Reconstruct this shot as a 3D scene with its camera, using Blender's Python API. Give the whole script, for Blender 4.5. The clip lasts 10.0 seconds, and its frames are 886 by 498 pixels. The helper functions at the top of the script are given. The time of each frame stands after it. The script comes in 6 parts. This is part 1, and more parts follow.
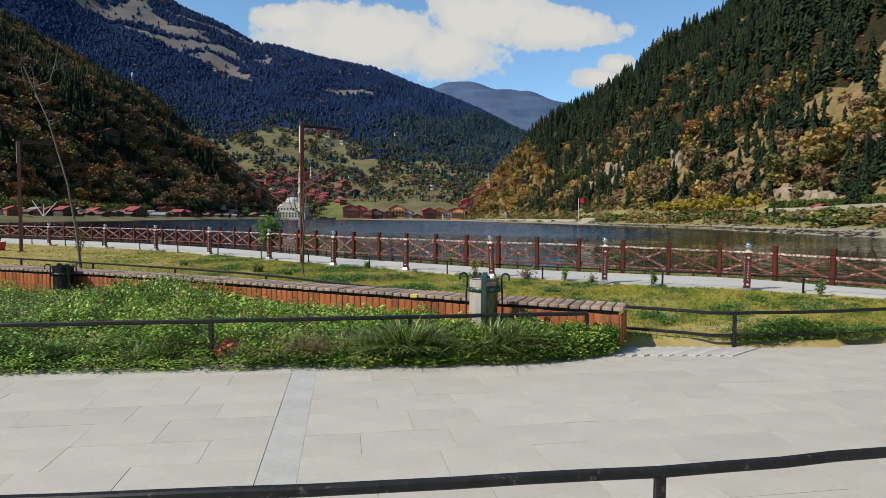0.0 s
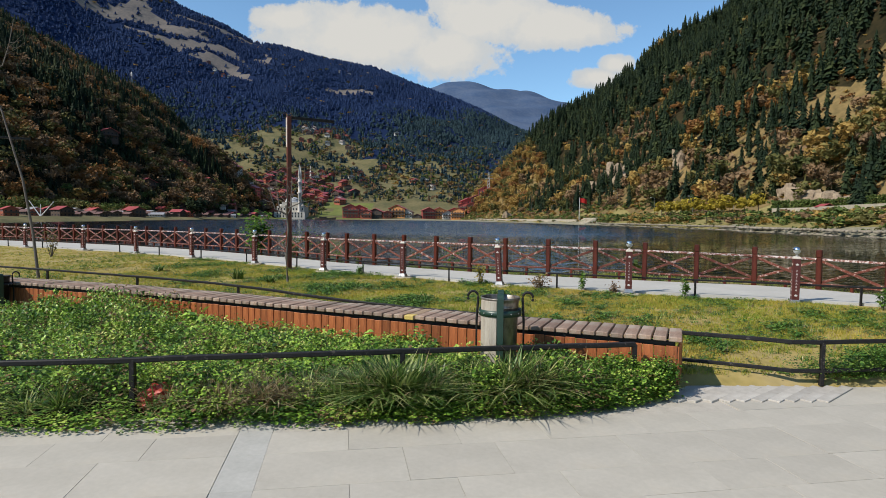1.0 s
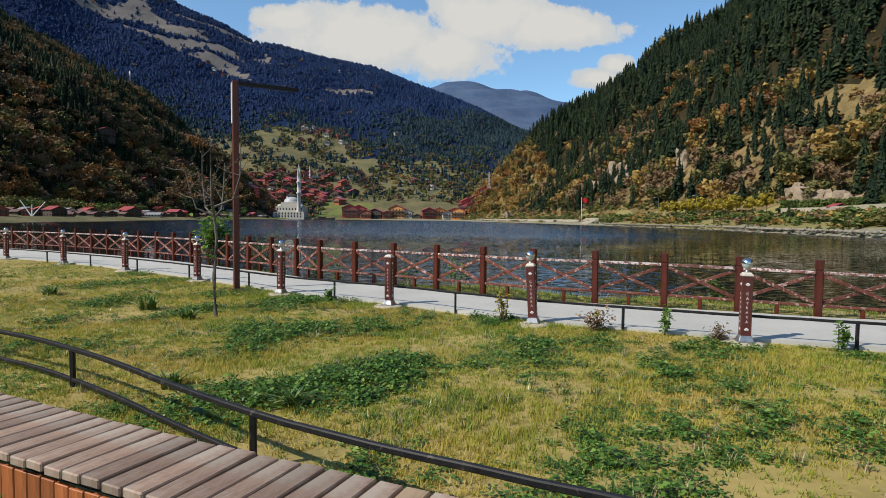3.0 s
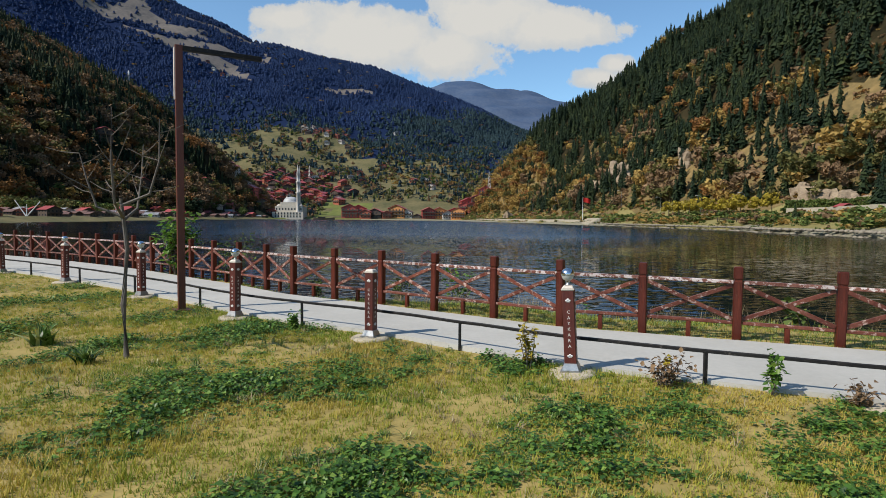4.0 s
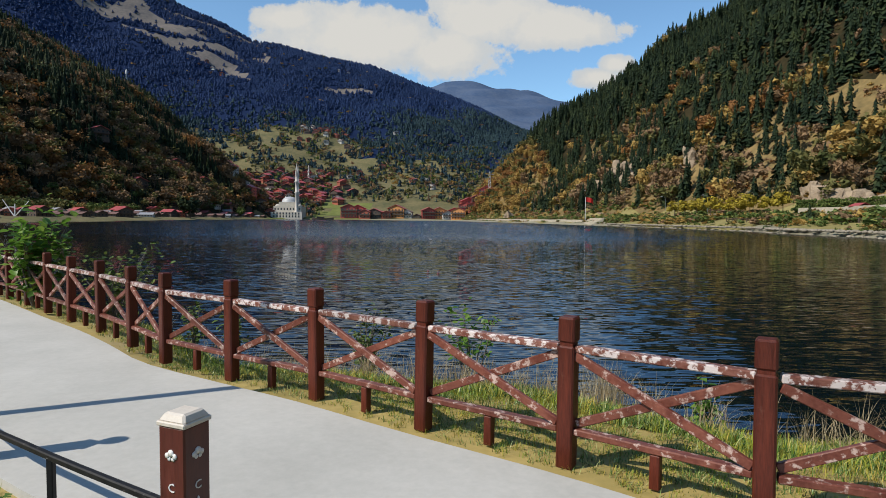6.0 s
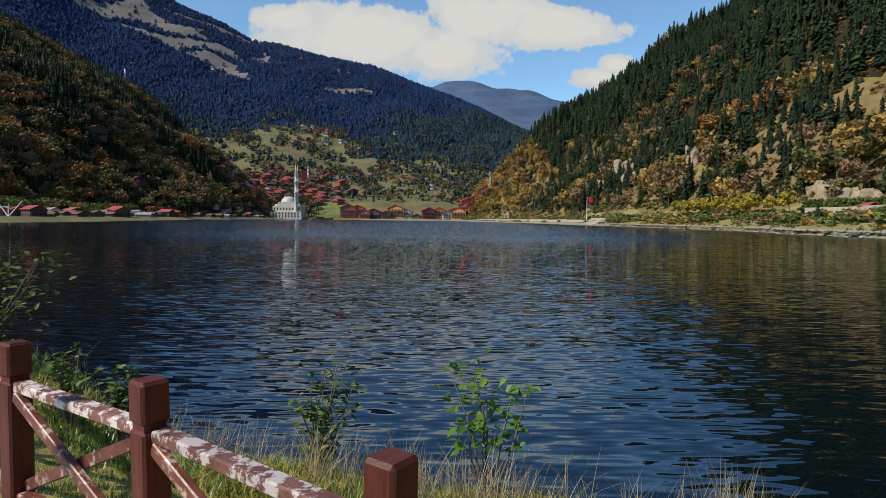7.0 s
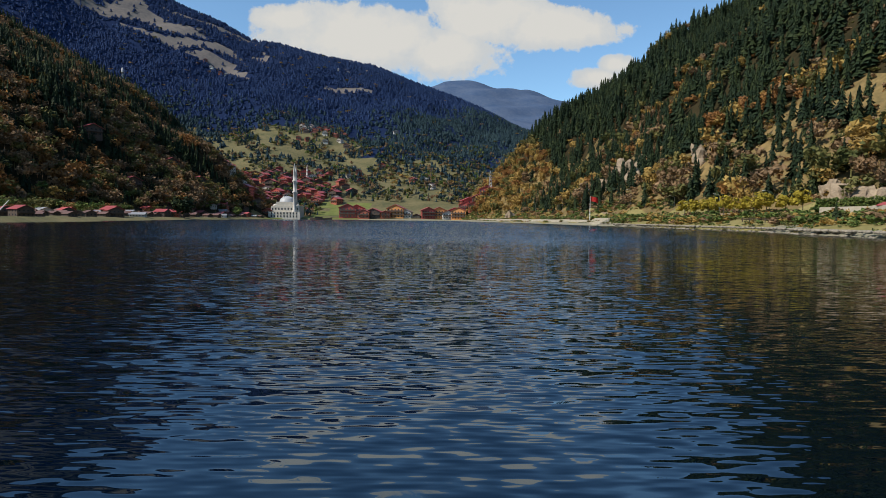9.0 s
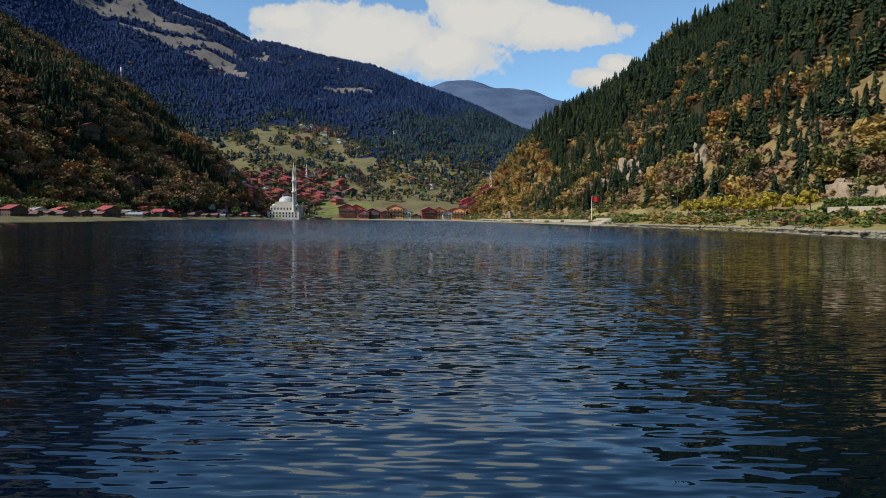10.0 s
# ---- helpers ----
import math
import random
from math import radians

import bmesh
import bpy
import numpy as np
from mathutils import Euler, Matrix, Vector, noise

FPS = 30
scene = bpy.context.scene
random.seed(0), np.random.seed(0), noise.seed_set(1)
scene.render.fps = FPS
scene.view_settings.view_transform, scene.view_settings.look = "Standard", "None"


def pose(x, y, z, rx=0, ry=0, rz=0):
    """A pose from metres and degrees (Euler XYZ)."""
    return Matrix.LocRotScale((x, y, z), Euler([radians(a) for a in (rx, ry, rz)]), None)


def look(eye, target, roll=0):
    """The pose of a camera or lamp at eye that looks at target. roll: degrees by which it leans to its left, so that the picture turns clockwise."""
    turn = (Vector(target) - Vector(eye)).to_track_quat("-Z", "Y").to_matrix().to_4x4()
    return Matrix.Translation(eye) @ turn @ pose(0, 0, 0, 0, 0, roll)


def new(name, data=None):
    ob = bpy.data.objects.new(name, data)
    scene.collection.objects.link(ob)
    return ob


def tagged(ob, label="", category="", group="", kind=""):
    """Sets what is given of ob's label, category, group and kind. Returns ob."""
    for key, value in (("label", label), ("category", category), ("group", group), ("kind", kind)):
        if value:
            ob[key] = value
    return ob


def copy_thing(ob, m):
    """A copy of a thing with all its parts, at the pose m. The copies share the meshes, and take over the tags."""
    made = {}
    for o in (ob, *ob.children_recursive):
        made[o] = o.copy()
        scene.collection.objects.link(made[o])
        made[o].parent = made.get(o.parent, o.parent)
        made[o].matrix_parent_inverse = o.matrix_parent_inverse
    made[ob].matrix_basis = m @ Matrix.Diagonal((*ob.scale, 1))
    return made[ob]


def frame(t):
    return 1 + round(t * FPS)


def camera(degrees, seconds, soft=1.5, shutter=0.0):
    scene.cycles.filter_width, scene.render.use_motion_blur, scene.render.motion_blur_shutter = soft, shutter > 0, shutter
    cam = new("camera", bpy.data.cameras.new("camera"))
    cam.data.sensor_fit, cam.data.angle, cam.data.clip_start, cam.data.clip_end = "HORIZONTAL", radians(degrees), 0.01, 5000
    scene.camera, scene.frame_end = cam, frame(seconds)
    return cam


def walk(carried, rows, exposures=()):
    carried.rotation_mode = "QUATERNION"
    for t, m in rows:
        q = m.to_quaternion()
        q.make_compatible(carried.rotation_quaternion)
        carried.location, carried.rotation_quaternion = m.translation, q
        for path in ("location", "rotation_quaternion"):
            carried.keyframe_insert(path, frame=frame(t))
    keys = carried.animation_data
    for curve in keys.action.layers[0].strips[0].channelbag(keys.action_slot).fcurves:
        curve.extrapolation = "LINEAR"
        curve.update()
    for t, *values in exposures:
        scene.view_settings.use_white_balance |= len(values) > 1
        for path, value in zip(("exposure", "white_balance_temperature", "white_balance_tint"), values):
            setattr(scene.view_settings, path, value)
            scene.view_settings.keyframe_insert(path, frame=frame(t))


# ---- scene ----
cam = camera(74, 10.0, soft=0.85)
WAY = [(0, 1.54, 1.67), (0.5, 2.42, 1.675), (1, 3.43, 1.69), (1.5, 4.56, 1.705), (2, 5.80, 1.72), (2.5, 7.15, 1.73),
       (3, 8.56, 1.75), (3.5, 10.02, 1.77), (4, 11.53, 1.785), (4.5, 13.07, 1.80), (5, 14.64, 1.81), (5.5, 16.24, 1.82),
       (6, 17.87, 1.825), (6.5, 19.53, 1.825), (7, 21.22, 1.825), (7.5, 22.94, 1.82), (8, 24.68, 1.815), (8.5, 26.44, 1.81),
       (9, 28.22, 1.805), (9.5, 30.02, 1.80), (10, 31.83, 1.80)]
ROLL, PITCH = 0.57, 2.96
PATH = [(t, look((0.2 + 0.11 * max(0, 1 - t / 3), y, z), (0.2 + 0.11 * max(0, 1 - t / 3), y + 10, z - 10 * math.tan(radians(PITCH))), ROLL)) for t, y, z in WAY]
walk(cam, PATH, exposures=[(0, -0.02), (10, -0.02)])

# ---- sky, clouds and sun ----
SUN_DIR = Vector((-0.66, -0.32, 0.69)).normalized()
world = bpy.data.worlds.new("world")
scene.world = world
world.use_nodes = True


class Nodes:
    """Short hand for building node trees."""

    def __init__(self, tree):
        self.tree = tree

    def add(self, kind, **kw):
        n = self.tree.nodes.new(kind)
        for k, v in kw.items():
            if k == "operation":
                n.operation = v
            elif k == "blend_type":
                n.blend_type = v
            elif k == "data_type":
                n.data_type = v
            elif k == "bands":
                n.wave_type, n.bands_direction = "BANDS", v
        return n

    def put(self, value, socket):
        if hasattr(value, "is_output"):
            self.tree.links.new(value, socket)
        else:
            socket.default_value = value

    def math(self, op, a, b=0.0, c=0.0, clamp=False):
        n = self.add("ShaderNodeMath", operation=op)
        n.use_clamp = clamp
        for i, v in enumerate((a, b, c)):
            self.put(v, n.inputs[i])
        return n.outputs[0]

    def noise(self, vector, scale, detail=4.0, rough=0.55, out="Fac"):
        n = self.add("ShaderNodeTexNoise")
        if vector is not None:
            self.tree.links.new(vector, n.inputs["Vector"])
        n.inputs["Scale"].default_value, n.inputs["Detail"].default_value, n.inputs["Roughness"].default_value = scale, detail, rough
        return n.outputs[out]

    def ramp(self, fac, stops):
        n = self.add("ShaderNodeValToRGB")
        self.put(fac, n.inputs[0])
        els = n.color_ramp.elements
        while len(els) < len(stops):
            els.new(0.5)
        for e, (p, c) in zip(els, stops):
            e.position = p
            e.color = (*c, 1) if isinstance(c, tuple) else (c, c, c, 1)
        return n.outputs[0]

    def mix(self, fac, a, b, kind="MIX"):
        n = self.add("ShaderNodeMix", data_type="RGBA", blend_type=kind)
        self.put(fac, n.inputs[0])
        for v, s in ((a, n.inputs[6]), (b, n.inputs[7])):
            self.put((*v, 1) if isinstance(v, tuple) else v, s)
        return n.outputs[2]

    def mapped(self, vector, scale=(1, 1, 1), loc=(0, 0, 0)):
        n = self.add("ShaderNodeMapping")
        self.tree.links.new(vector, n.inputs[0])
        n.inputs["Scale"].default_value, n.inputs["Location"].default_value = scale, loc
        return n.outputs[0]


def build_sky():
    nt = world.node_tree
    k = Nodes(nt)
    bg = nt.nodes["Background"]
    sky = k.add("ShaderNodeTexSky")
    sky.sky_type, sky.sun_disc = "NISHITA", False
    sky.sun_elevation = math.asin(SUN_DIR.z)
    sky.sun_rotation = math.atan2(SUN_DIR.x, SUN_DIR.y)
    sky.altitude, sky.air_density, sky.dust_density, sky.ozone_density = 1100, 1.0, 0.25, 1.6
    co = k.add("ShaderNodeTexCoord").outputs["Generated"]
    sep = k.add("ShaderNodeSeparateXYZ")
    nt.links.new(co, sep.inputs[0])
    x, y, z = sep.outputs
    # gnomonic coordinates on a plane ahead of the valley
    yy = k.math("MAXIMUM", y, 0.05)
    u, v = k.math("DIVIDE", x, yy), k.math("DIVIDE", z, yy)
    flat = k.add("ShaderNodeCombineXYZ")
    nt.links.new(u, flat.inputs[0])
    nt.links.new(v, flat.inputs[1])
    plane = flat.outputs[0]
    big = k.noise(plane, 9.0, 7.0, 0.62)
    fine = k.noise(plane, 26.0, 6.0, 0.65)
    field = None
    # cumulus bank over the valley: centre, half sizes
    for cu, cv, ru, rv in CLOUDS:
        du = k.math("DIVIDE", k.math("SUBTRACT", u, cu), ru)
        dv = k.math("DIVIDE", k.math("SUBTRACT", v, cv), rv)
        d = k.math("SUBTRACT", 1.0, k.math("SQRT", k.math("ADD", k.math("MULTIPLY", du, du), k.math("MULTIPLY", dv, dv))))
        field = d if field is None else k.math("MAXIMUM", field, d)
    lumps = k.math("ADD", k.math("MULTIPLY", k.math("SUBTRACT", big, 0.5), 1.3), k.math("MULTIPLY", k.math("SUBTRACT", fine, 0.5), 0.9))
    dens = k.math("ADD", field, lumps)
    mask = k.math("MULTIPLY", k.ramp(dens, [(0.0, 0.0), (0.16, 1.0)]), k.ramp(y, [(0.1, 0.0), (0.3, 1.0)]))
    # scattered thin cloud over the rest of the sky
    thin = k.ramp(k.noise(k.mapped(co, (1, 1, 2.5)), 2.2, 6.0, 0.6), [(0.60, 0.0), (0.85, 0.5)])
    mask = k.math("MAXIMUM", mask, k.math("MULTIPLY", thin, k.ramp(z, [(0.6, 0.0), (0.85, 1.0)])))
    body = k.ramp(k.math("ADD", dens, k.math("MULTIPLY", k.math("SUBTRACT", v, 0.3), 1.6)), [(0.0, (4.3, 4.9, 5.5)), (0.22, (4.7, 4.9, 5.0)), (0.6, (5.55, 5.45, 5.15))])
    tint = k.mix(1.0, sky.outputs[0], (1.12, 1.36, 1.40), "MULTIPLY")
    nt.links.new(k.mix(mask, tint, body), bg.inputs[0])
    bg.inputs[1].default_value = 0.125


CLOUDS = [(-0.14, 0.30, 0.20, 0.062), (-0.26, 0.33, 0.07, 0.03), (0.0, 0.278, 0.11, 0.055), (0.065, 0.335, 0.115, 0.055), (0.19, 0.32, 0.13, 0.04), (0.255, 0.238, 0.05, 0.022), (0.285, 0.262, 0.04, 0.02), (-0.28, 0.385, 0.14, 0.02)]
build_sky()
sun = new("sun", bpy.data.lights.new("sun", "SUN"))
sun.data.energy, sun.data.angle, sun.data.color = 5.0, radians(0.55), (1.0, 0.93, 0.82)
sun.matrix_world = look(SUN_DIR * 50, (0, 0, 0))


# ---- materials ----
def material(name, low, high, scale=6.0, rough=0.7, bump=0.25, metal=0.0, stretch=(1, 1, 1), coords="Object", vary=0.0, fine=6.0, spec=0.5, stain=None, dist=0.02, wear=(0.35, 0.55, 0.75)):
    """Two-scale noise between two base colours, with bump; vary: random change of value from piece to piece."""
    m = bpy.data.materials.new(name)
    m.use_nodes = True
    nt = m.node_tree
    k = Nodes(nt)
    b = nt.nodes["Principled BSDF"]
    tc = k.add("ShaderNodeTexCoord").outputs[coords]
    v = k.mapped(tc, stretch)
    n1, n2 = k.noise(v, scale, 5.0, 0.6), k.noise(v, scale * fine, 4.0, 0.6)
    fac = k.math("ADD", k.math("MULTIPLY", n1, 0.6), k.math("MULTIPLY", n2, 0.4))
    col = k.mix(k.ramp(fac, [(0.32, 0.0), (0.68, 1.0)]), low, high)
    if stain:
        col = k.mix(k.ramp(k.noise(tc, scale * wear[0], 5.0, 0.7), [(wear[1], 0.0), (wear[2], 0.85)]), col, stain)
    if vary:
        info = k.add("ShaderNodeObjectInfo").outputs["Random"]
        hsv = k.add("ShaderNodeHueSaturation")
        nt.links.new(col, hsv.inputs["Color"])
        nt.links.new(k.math("ADD", k.math("MULTIPLY", info, vary), 1.0 - vary / 2), hsv.inputs["Value"])
        col = hsv.outputs[0]
    nt.links.new(col, b.inputs["Base Color"])
    nt.links.new(k.math("ADD", k.math("MULTIPLY", n2, 0.3), rough - 0.15), b.inputs["Roughness"])
    b.inputs["Metallic"].default_value, b.inputs["Specular IOR Level"].default_value = metal, spec
    if bump:
        bp = k.add("ShaderNodeBump")
        bp.inputs["Strength"].default_value, bp.inputs["Distance"].default_value = bump, dist
        nt.links.new(fac, bp.inputs["Height"])
        nt.links.new(bp.outputs[0], b.inputs["Normal"])
    return m


def leafy(name, stops, rough=0.6, trans=0.25, patch=0.0, spec=0.12):
    """Foliage: a colour for each leaf or crown out of a ramp, a little light let through."""
    m = bpy.data.materials.new(name)
    m.use_nodes = True
    nt = m.node_tree
    k = Nodes(nt)
    b = nt.nodes["Principled BSDF"]
    geo = k.add("ShaderNodeNewGeometry")
    fac = geo.outputs["Random Per Island"]
    if patch:
        pos = k.noise(geo.outputs["Position"], patch, 3.0, 0.6)
        fac = k.math("ADD", k.math("MULTIPLY", fac, 0.45), k.math("MULTIPLY", k.ramp(pos, [(0.35, 0.0), (0.65, 1.0)]), 0.55))
    col = k.ramp(fac, stops)
    nt.links.new(col, b.inputs["Base Color"])
    b.inputs["Roughness"].default_value = rough
    b.inputs["Specular IOR Level"].default_value = spec
    if trans:
        tr = k.add("ShaderNodeBsdfTranslucent")
        nt.links.new(col, tr.inputs[0])
        mx = k.add("ShaderNodeMixShader")
        mx.inputs[0].default_value = trans
        nt.links.new(b.outputs[0], mx.inputs[1])
        nt.links.new(tr.outputs[0], mx.inputs[2])
        nt.links.new(mx.outputs[0], nt.nodes["Material Output"].inputs[0])
    return m


M_LAWN = material("lawn_soil", (0.22, 0.175, 0.045), (0.42, 0.31, 0.10), 0.9, 0.95, 0.6, stain=(0.40, 0.31, 0.17), fine=9)
M_BANK = material("shore_gravel", (0.12, 0.115, 0.065), (0.31, 0.275, 0.19), 1.2, 0.9, 0.6, fine=7)
M_SLOPE = material("hill_soil", (0.075, 0.062, 0.025), (0.27, 0.185, 0.075), 0.03, 0.95, 0.5, fine=8, dist=2.0, spec=0.2)
M_MEADOW = material("mountain_meadow", (0.055, 0.065, 0.028), (0.21, 0.17, 0.08), 0.03, 0.95, 0.3, fine=9, dist=3.0, spec=0.2)
M_FIELD = material("lakeside_field", (0.09, 0.115, 0.03), (0.19, 0.20, 0.065), 0.08, 0.95, 0.3, fine=9, dist=0.5, spec=0.1)
M_DRYBANK = material("dry_grass_bank", (0.14, 0.125, 0.045), (0.30, 0.25, 0.10), 0.12, 0.95, 0.3, fine=9, dist=0.3, spec=0.1)
# leaf litter, its colour darkened for the shade between the trees
M_UNDER = material("shaded_leaf_litter", (0.014, 0.015, 0.008), (0.05, 0.038, 0.018), 0.05, 0.95, 0.4, fine=8, dist=1.0, spec=0.05)
M_HIGH = material("high_pasture", (0.08, 0.076, 0.078), (0.20, 0.17, 0.145), 0.012, 0.95, 0.3, fine=9, dist=3.0, spec=0.1)
# navy of distance haze and cloud shade put into the far floor's colour
M_FLOOR = material("hazed_forest_floor", (0.009, 0.018, 0.050), (0.015, 0.029, 0.076), 0.02, 0.95, 0.3, dist=2.0, spec=0.05)
M_SOIL = material("dark_bed_soil", (0.025, 0.022, 0.014), (0.07, 0.055, 0.035), 4, 0.95, 0.6, spec=0.1)
# distance haze painted as blue into the range's base colour
M_FAR = material("hazed_wooded_range", (0.045, 0.08, 0.15), (0.10, 0.13, 0.19), 0.008, 0.95, 0.4, fine=9, dist=6.0, spec=0.05)
M_PAVE = material("grey_stone_slab", (0.375, 0.345, 0.29), (0.475, 0.44, 0.375), 1.5, 0.8, 0.12, vary=0.09, stain=(0.44, 0.385, 0.30), fine=14, dist=0.004)
M_DRAIN = material("pale_drain_stone", (0.355, 0.345, 0.31), (0.46, 0.445, 0.405), 3.0, 0.8, 0.2, vary=0.12, fine=8, dist=0.004)
M_JOINT = material("sand_joint", (0.36, 0.33, 0.28), (0.48, 0.44, 0.38), 8, 0.95, 0.3)
M_PATH = material("pale_concrete", (0.38, 0.37, 0.335), (0.49, 0.475, 0.435), 0.8, 0.85, 0.2, fine=20, dist=0.004)
M_WOOD = material("red_stained_wood", (0.038, 0.007, 0.004), (0.13, 0.026, 0.013), 3.0, 0.42, 0.6, stretch=(9, 9, 0.6), vary=0.4, stain=(0.16, 0.075, 0.05), dist=0.005, spec=0.3, fine=8, wear=(1.6, 0.58, 0.72))
M_RAILTOP = material("worn_red_rail", (0.075, 0.016, 0.011), (0.27, 0.125, 0.09), 5.0, 0.36, 0.25, vary=0.35, stain=(0.60, 0.53, 0.50), dist=0.006, wear=(2.6, 0.49, 0.55), spec=0.3)
M_BRACE = material("worn_red_brace", (0.07, 0.015, 0.010), (0.20, 0.07, 0.045), 5.0, 0.4, 0.25, vary=0.45, stain=(0.46, 0.34, 0.29), dist=0.005, wear=(2.2, 0.54, 0.61), spec=0.3)
M_PLANK = material("weathered_grey_brown_plank", (0.15, 0.085, 0.055), (0.38, 0.265, 0.195), 3.0, 0.7, 0.5, stretch=(9, 1, 4), vary=0.5, dist=0.006, stain=(0.34, 0.28, 0.22), wear=(0.8, 0.48, 0.62))
M_SLAT = material("orange_brown_slat", (0.17, 0.045, 0.014), (0.46, 0.145, 0.045), 3.0, 0.5, 0.4, stretch=(8, 8, 0.8), vary=0.7, dist=0.005, stain=(0.14, 0.07, 0.04), wear=(1.0, 0.55, 0.68))
M_DECK = material("bleached_board", (0.33, 0.30, 0.26), (0.50, 0.47, 0.42), 3.0, 0.8, 0.3, vary=0.25, dist=0.004)
M_BLACK = material("chipped_black_paint", (0.008, 0.008, 0.009), (0.024, 0.022, 0.021), 12, 0.5, 0.25, vary=0.1, dist=0.003, spec=0.25, stain=(0.10, 0.085, 0.075), wear=(1.2, 0.60, 0.68))
M_STEEL = material("dull_galvanised_steel", (0.30, 0.30, 0.29), (0.50, 0.49, 0.47), 9, 0.38, 0.15, metal=0.8, dist=0.003)
M_DRUM = material("worn_dull_drum_steel", (0.10, 0.085, 0.07), (0.46, 0.42, 0.37), 4, 0.42, 0.3, metal=0.75, dist=0.004, stretch=(1, 1, 0.4), stain=(0.12, 0.085, 0.06), wear=(0.8, 0.52, 0.62))
M_CHROME = material("polished_chrome", (0.62, 0.63, 0.64), (0.75, 0.76, 0.77), 6, 0.2, 0.05, metal=1.0, dist=0.002)
M_BOWL = material("clouded_lamp_bowl", (0.42, 0.43, 0.42), (0.60, 0.61, 0.60), 6, 0.3, 0.05)
M_BOLLARD = material("dark_red_bollard_wood", (0.06, 0.012, 0.010), (0.12, 0.028, 0.02), 4, 0.45, 0.2, stretch=(5, 5, 0.7), dist=0.003)
M_CREAM = material("cream_cap_paint", (0.50, 0.44, 0.37), (0.66, 0.60, 0.52), 9, 0.6, 0.1)
M_WHITE = material("white_letter_paint", (0.62, 0.60, 0.58), (0.78, 0.76, 0.74), 20, 0.6, 0.0)
M_LAMP = material("rust_brown_lamp_post", (0.075, 0.018, 0.012), (0.14, 0.035, 0.02), 2.0, 0.45, 0.1, stretch=(6, 6, 1))
M_CONC = material("rough_concrete_foot", (0.36, 0.30, 0.21), (0.52, 0.45, 0.34), 5, 0.9, 0.6)
M_GREEN = material("dark_green_bin_band", (0.012, 0.035, 0.025), (0.025, 0.06, 0.042), 9, 0.4, 0.1, dist=0.003)
M_BIN = material("weathered_bin_stave", (0.28, 0.24, 0.19), (0.46, 0.41, 0.34), 5, 0.7, 0.3, stretch=(6, 6, 0.8), dist=0.004)


def water_material():
    m = bpy.data.materials.new("lake_water")
    m.use_nodes = True
    nt = m.node_tree
    k = Nodes(nt)
    b = nt.nodes["Principled BSDF"]
    b.inputs["Base Color"].default_value = (0.0004, 0.0025, 0.006, 1)
    b.inputs["Roughness"].default_value = 0.0
    b.inputs["IOR"].default_value = 1.98
    b.inputs["Specular Tint"].default_value = (0.58, 0.84, 1.0, 1)
    pos = k.add("ShaderNodeNewGeometry").outputs["Position"]
    place = k.add("ShaderNodeSeparateXYZ")
    nt.links.new(pos, place.inputs[0])
    far = k.math("DIVIDE", place.outputs[1], 400.0)

    # wave slopes: long-crested wavelets, chop, swell, and gusts that roughen the open lake
    def slopes(scale, shift, detail):
        c = k.add("ShaderNodeSeparateColor")
        nt.links.new(k.noise(k.mapped(pos, scale, shift), 1.0, detail, 0.5, "Color"), c.inputs[0])
        return k.math("SUBTRACT", c.outputs[0], 0.5), k.math("SUBTRACT", c.outputs[1], 0.5)

    ax, ay = slopes((2.5, 11.0, 1), (0, 0, 0), 0.0)
    bx, by = slopes((1.0, 4.5, 1), (7, 3, 0), 0.0)
    cx, cy = slopes((0.14, 0.6, 1), (2, 9, 0), 0.0)
    ex, ey = slopes((4.0, 17.0, 1), (5, 1, 0), 0.0)
    gust = k.ramp(k.noise(k.mapped(pos, (0.02, 0.05, 1)), 1.0, 3.0, 0.55), [(0.35, 0.7), (0.65, 1.15)])
    gust = k.math("MULTIPLY", gust, k.ramp(far, [(0.0, 0.42), (0.1, 0.50), (0.17, 0.56), (0.25, 0.75), (0.5, 0.9)]))
    # the lean below is full in the middle of the lake, weaker under both slopes
    open_water = k.ramp(k.math("DIVIDE", k.math("ABSOLUTE", place.outputs[0]), 100.0), [(0.2, 1.0), (0.5, 0.35)])
    ny = k.math("ADD", k.math("MULTIPLY", ay, 0.95), k.math("MULTIPLY", by, 0.45))
    ny = k.math("ADD", ny, k.math("ADD", k.math("MULTIPLY", cy, 0.10), k.math("MULTIPLY", ey, 0.30)))
    nx = k.math("ADD", k.math("ADD", k.math("MULTIPLY", ax, 0.10), k.math("MULTIPLY", bx, 0.06)), k.math("MULTIPLY", cx, 0.02))
    vec = k.add("ShaderNodeCombineXYZ")
    nt.links.new(k.math("MULTIPLY", nx, gust), vec.inputs[0])
    # sky reflection steered in by leaning normals to the near shore, most far out
    lean = k.ramp(far, [(0.08, 0.04), (0.12, 0.015), (0.17, 0.005), (0.2, 0.03), (0.27, 0.14), (1.0, 0.18)])
    lean = k.math("MULTIPLY", lean, open_water)
    # the backs of far waves lie hidden behind their crests
    crest = k.math("SUBTRACT", k.ramp(far, [(0.08, 0.12), (0.14, 0.08), (0.2, 0.055), (0.3, 0.03), (1.0, 0.01)]), 0.06)
    nt.links.new(k.math("MINIMUM", k.math("SUBTRACT", k.math("MULTIPLY", ny, gust), lean), crest), vec.inputs[1])
    vec.inputs[2].default_value = 1.0
    unit = k.add("ShaderNodeVectorMath", operation="NORMALIZE")
    nt.links.new(vec.outputs[0], unit.inputs[0])
    nt.links.new(unit.outputs[0], b.inputs["Normal"])
    return m


M_WATER = water_material()


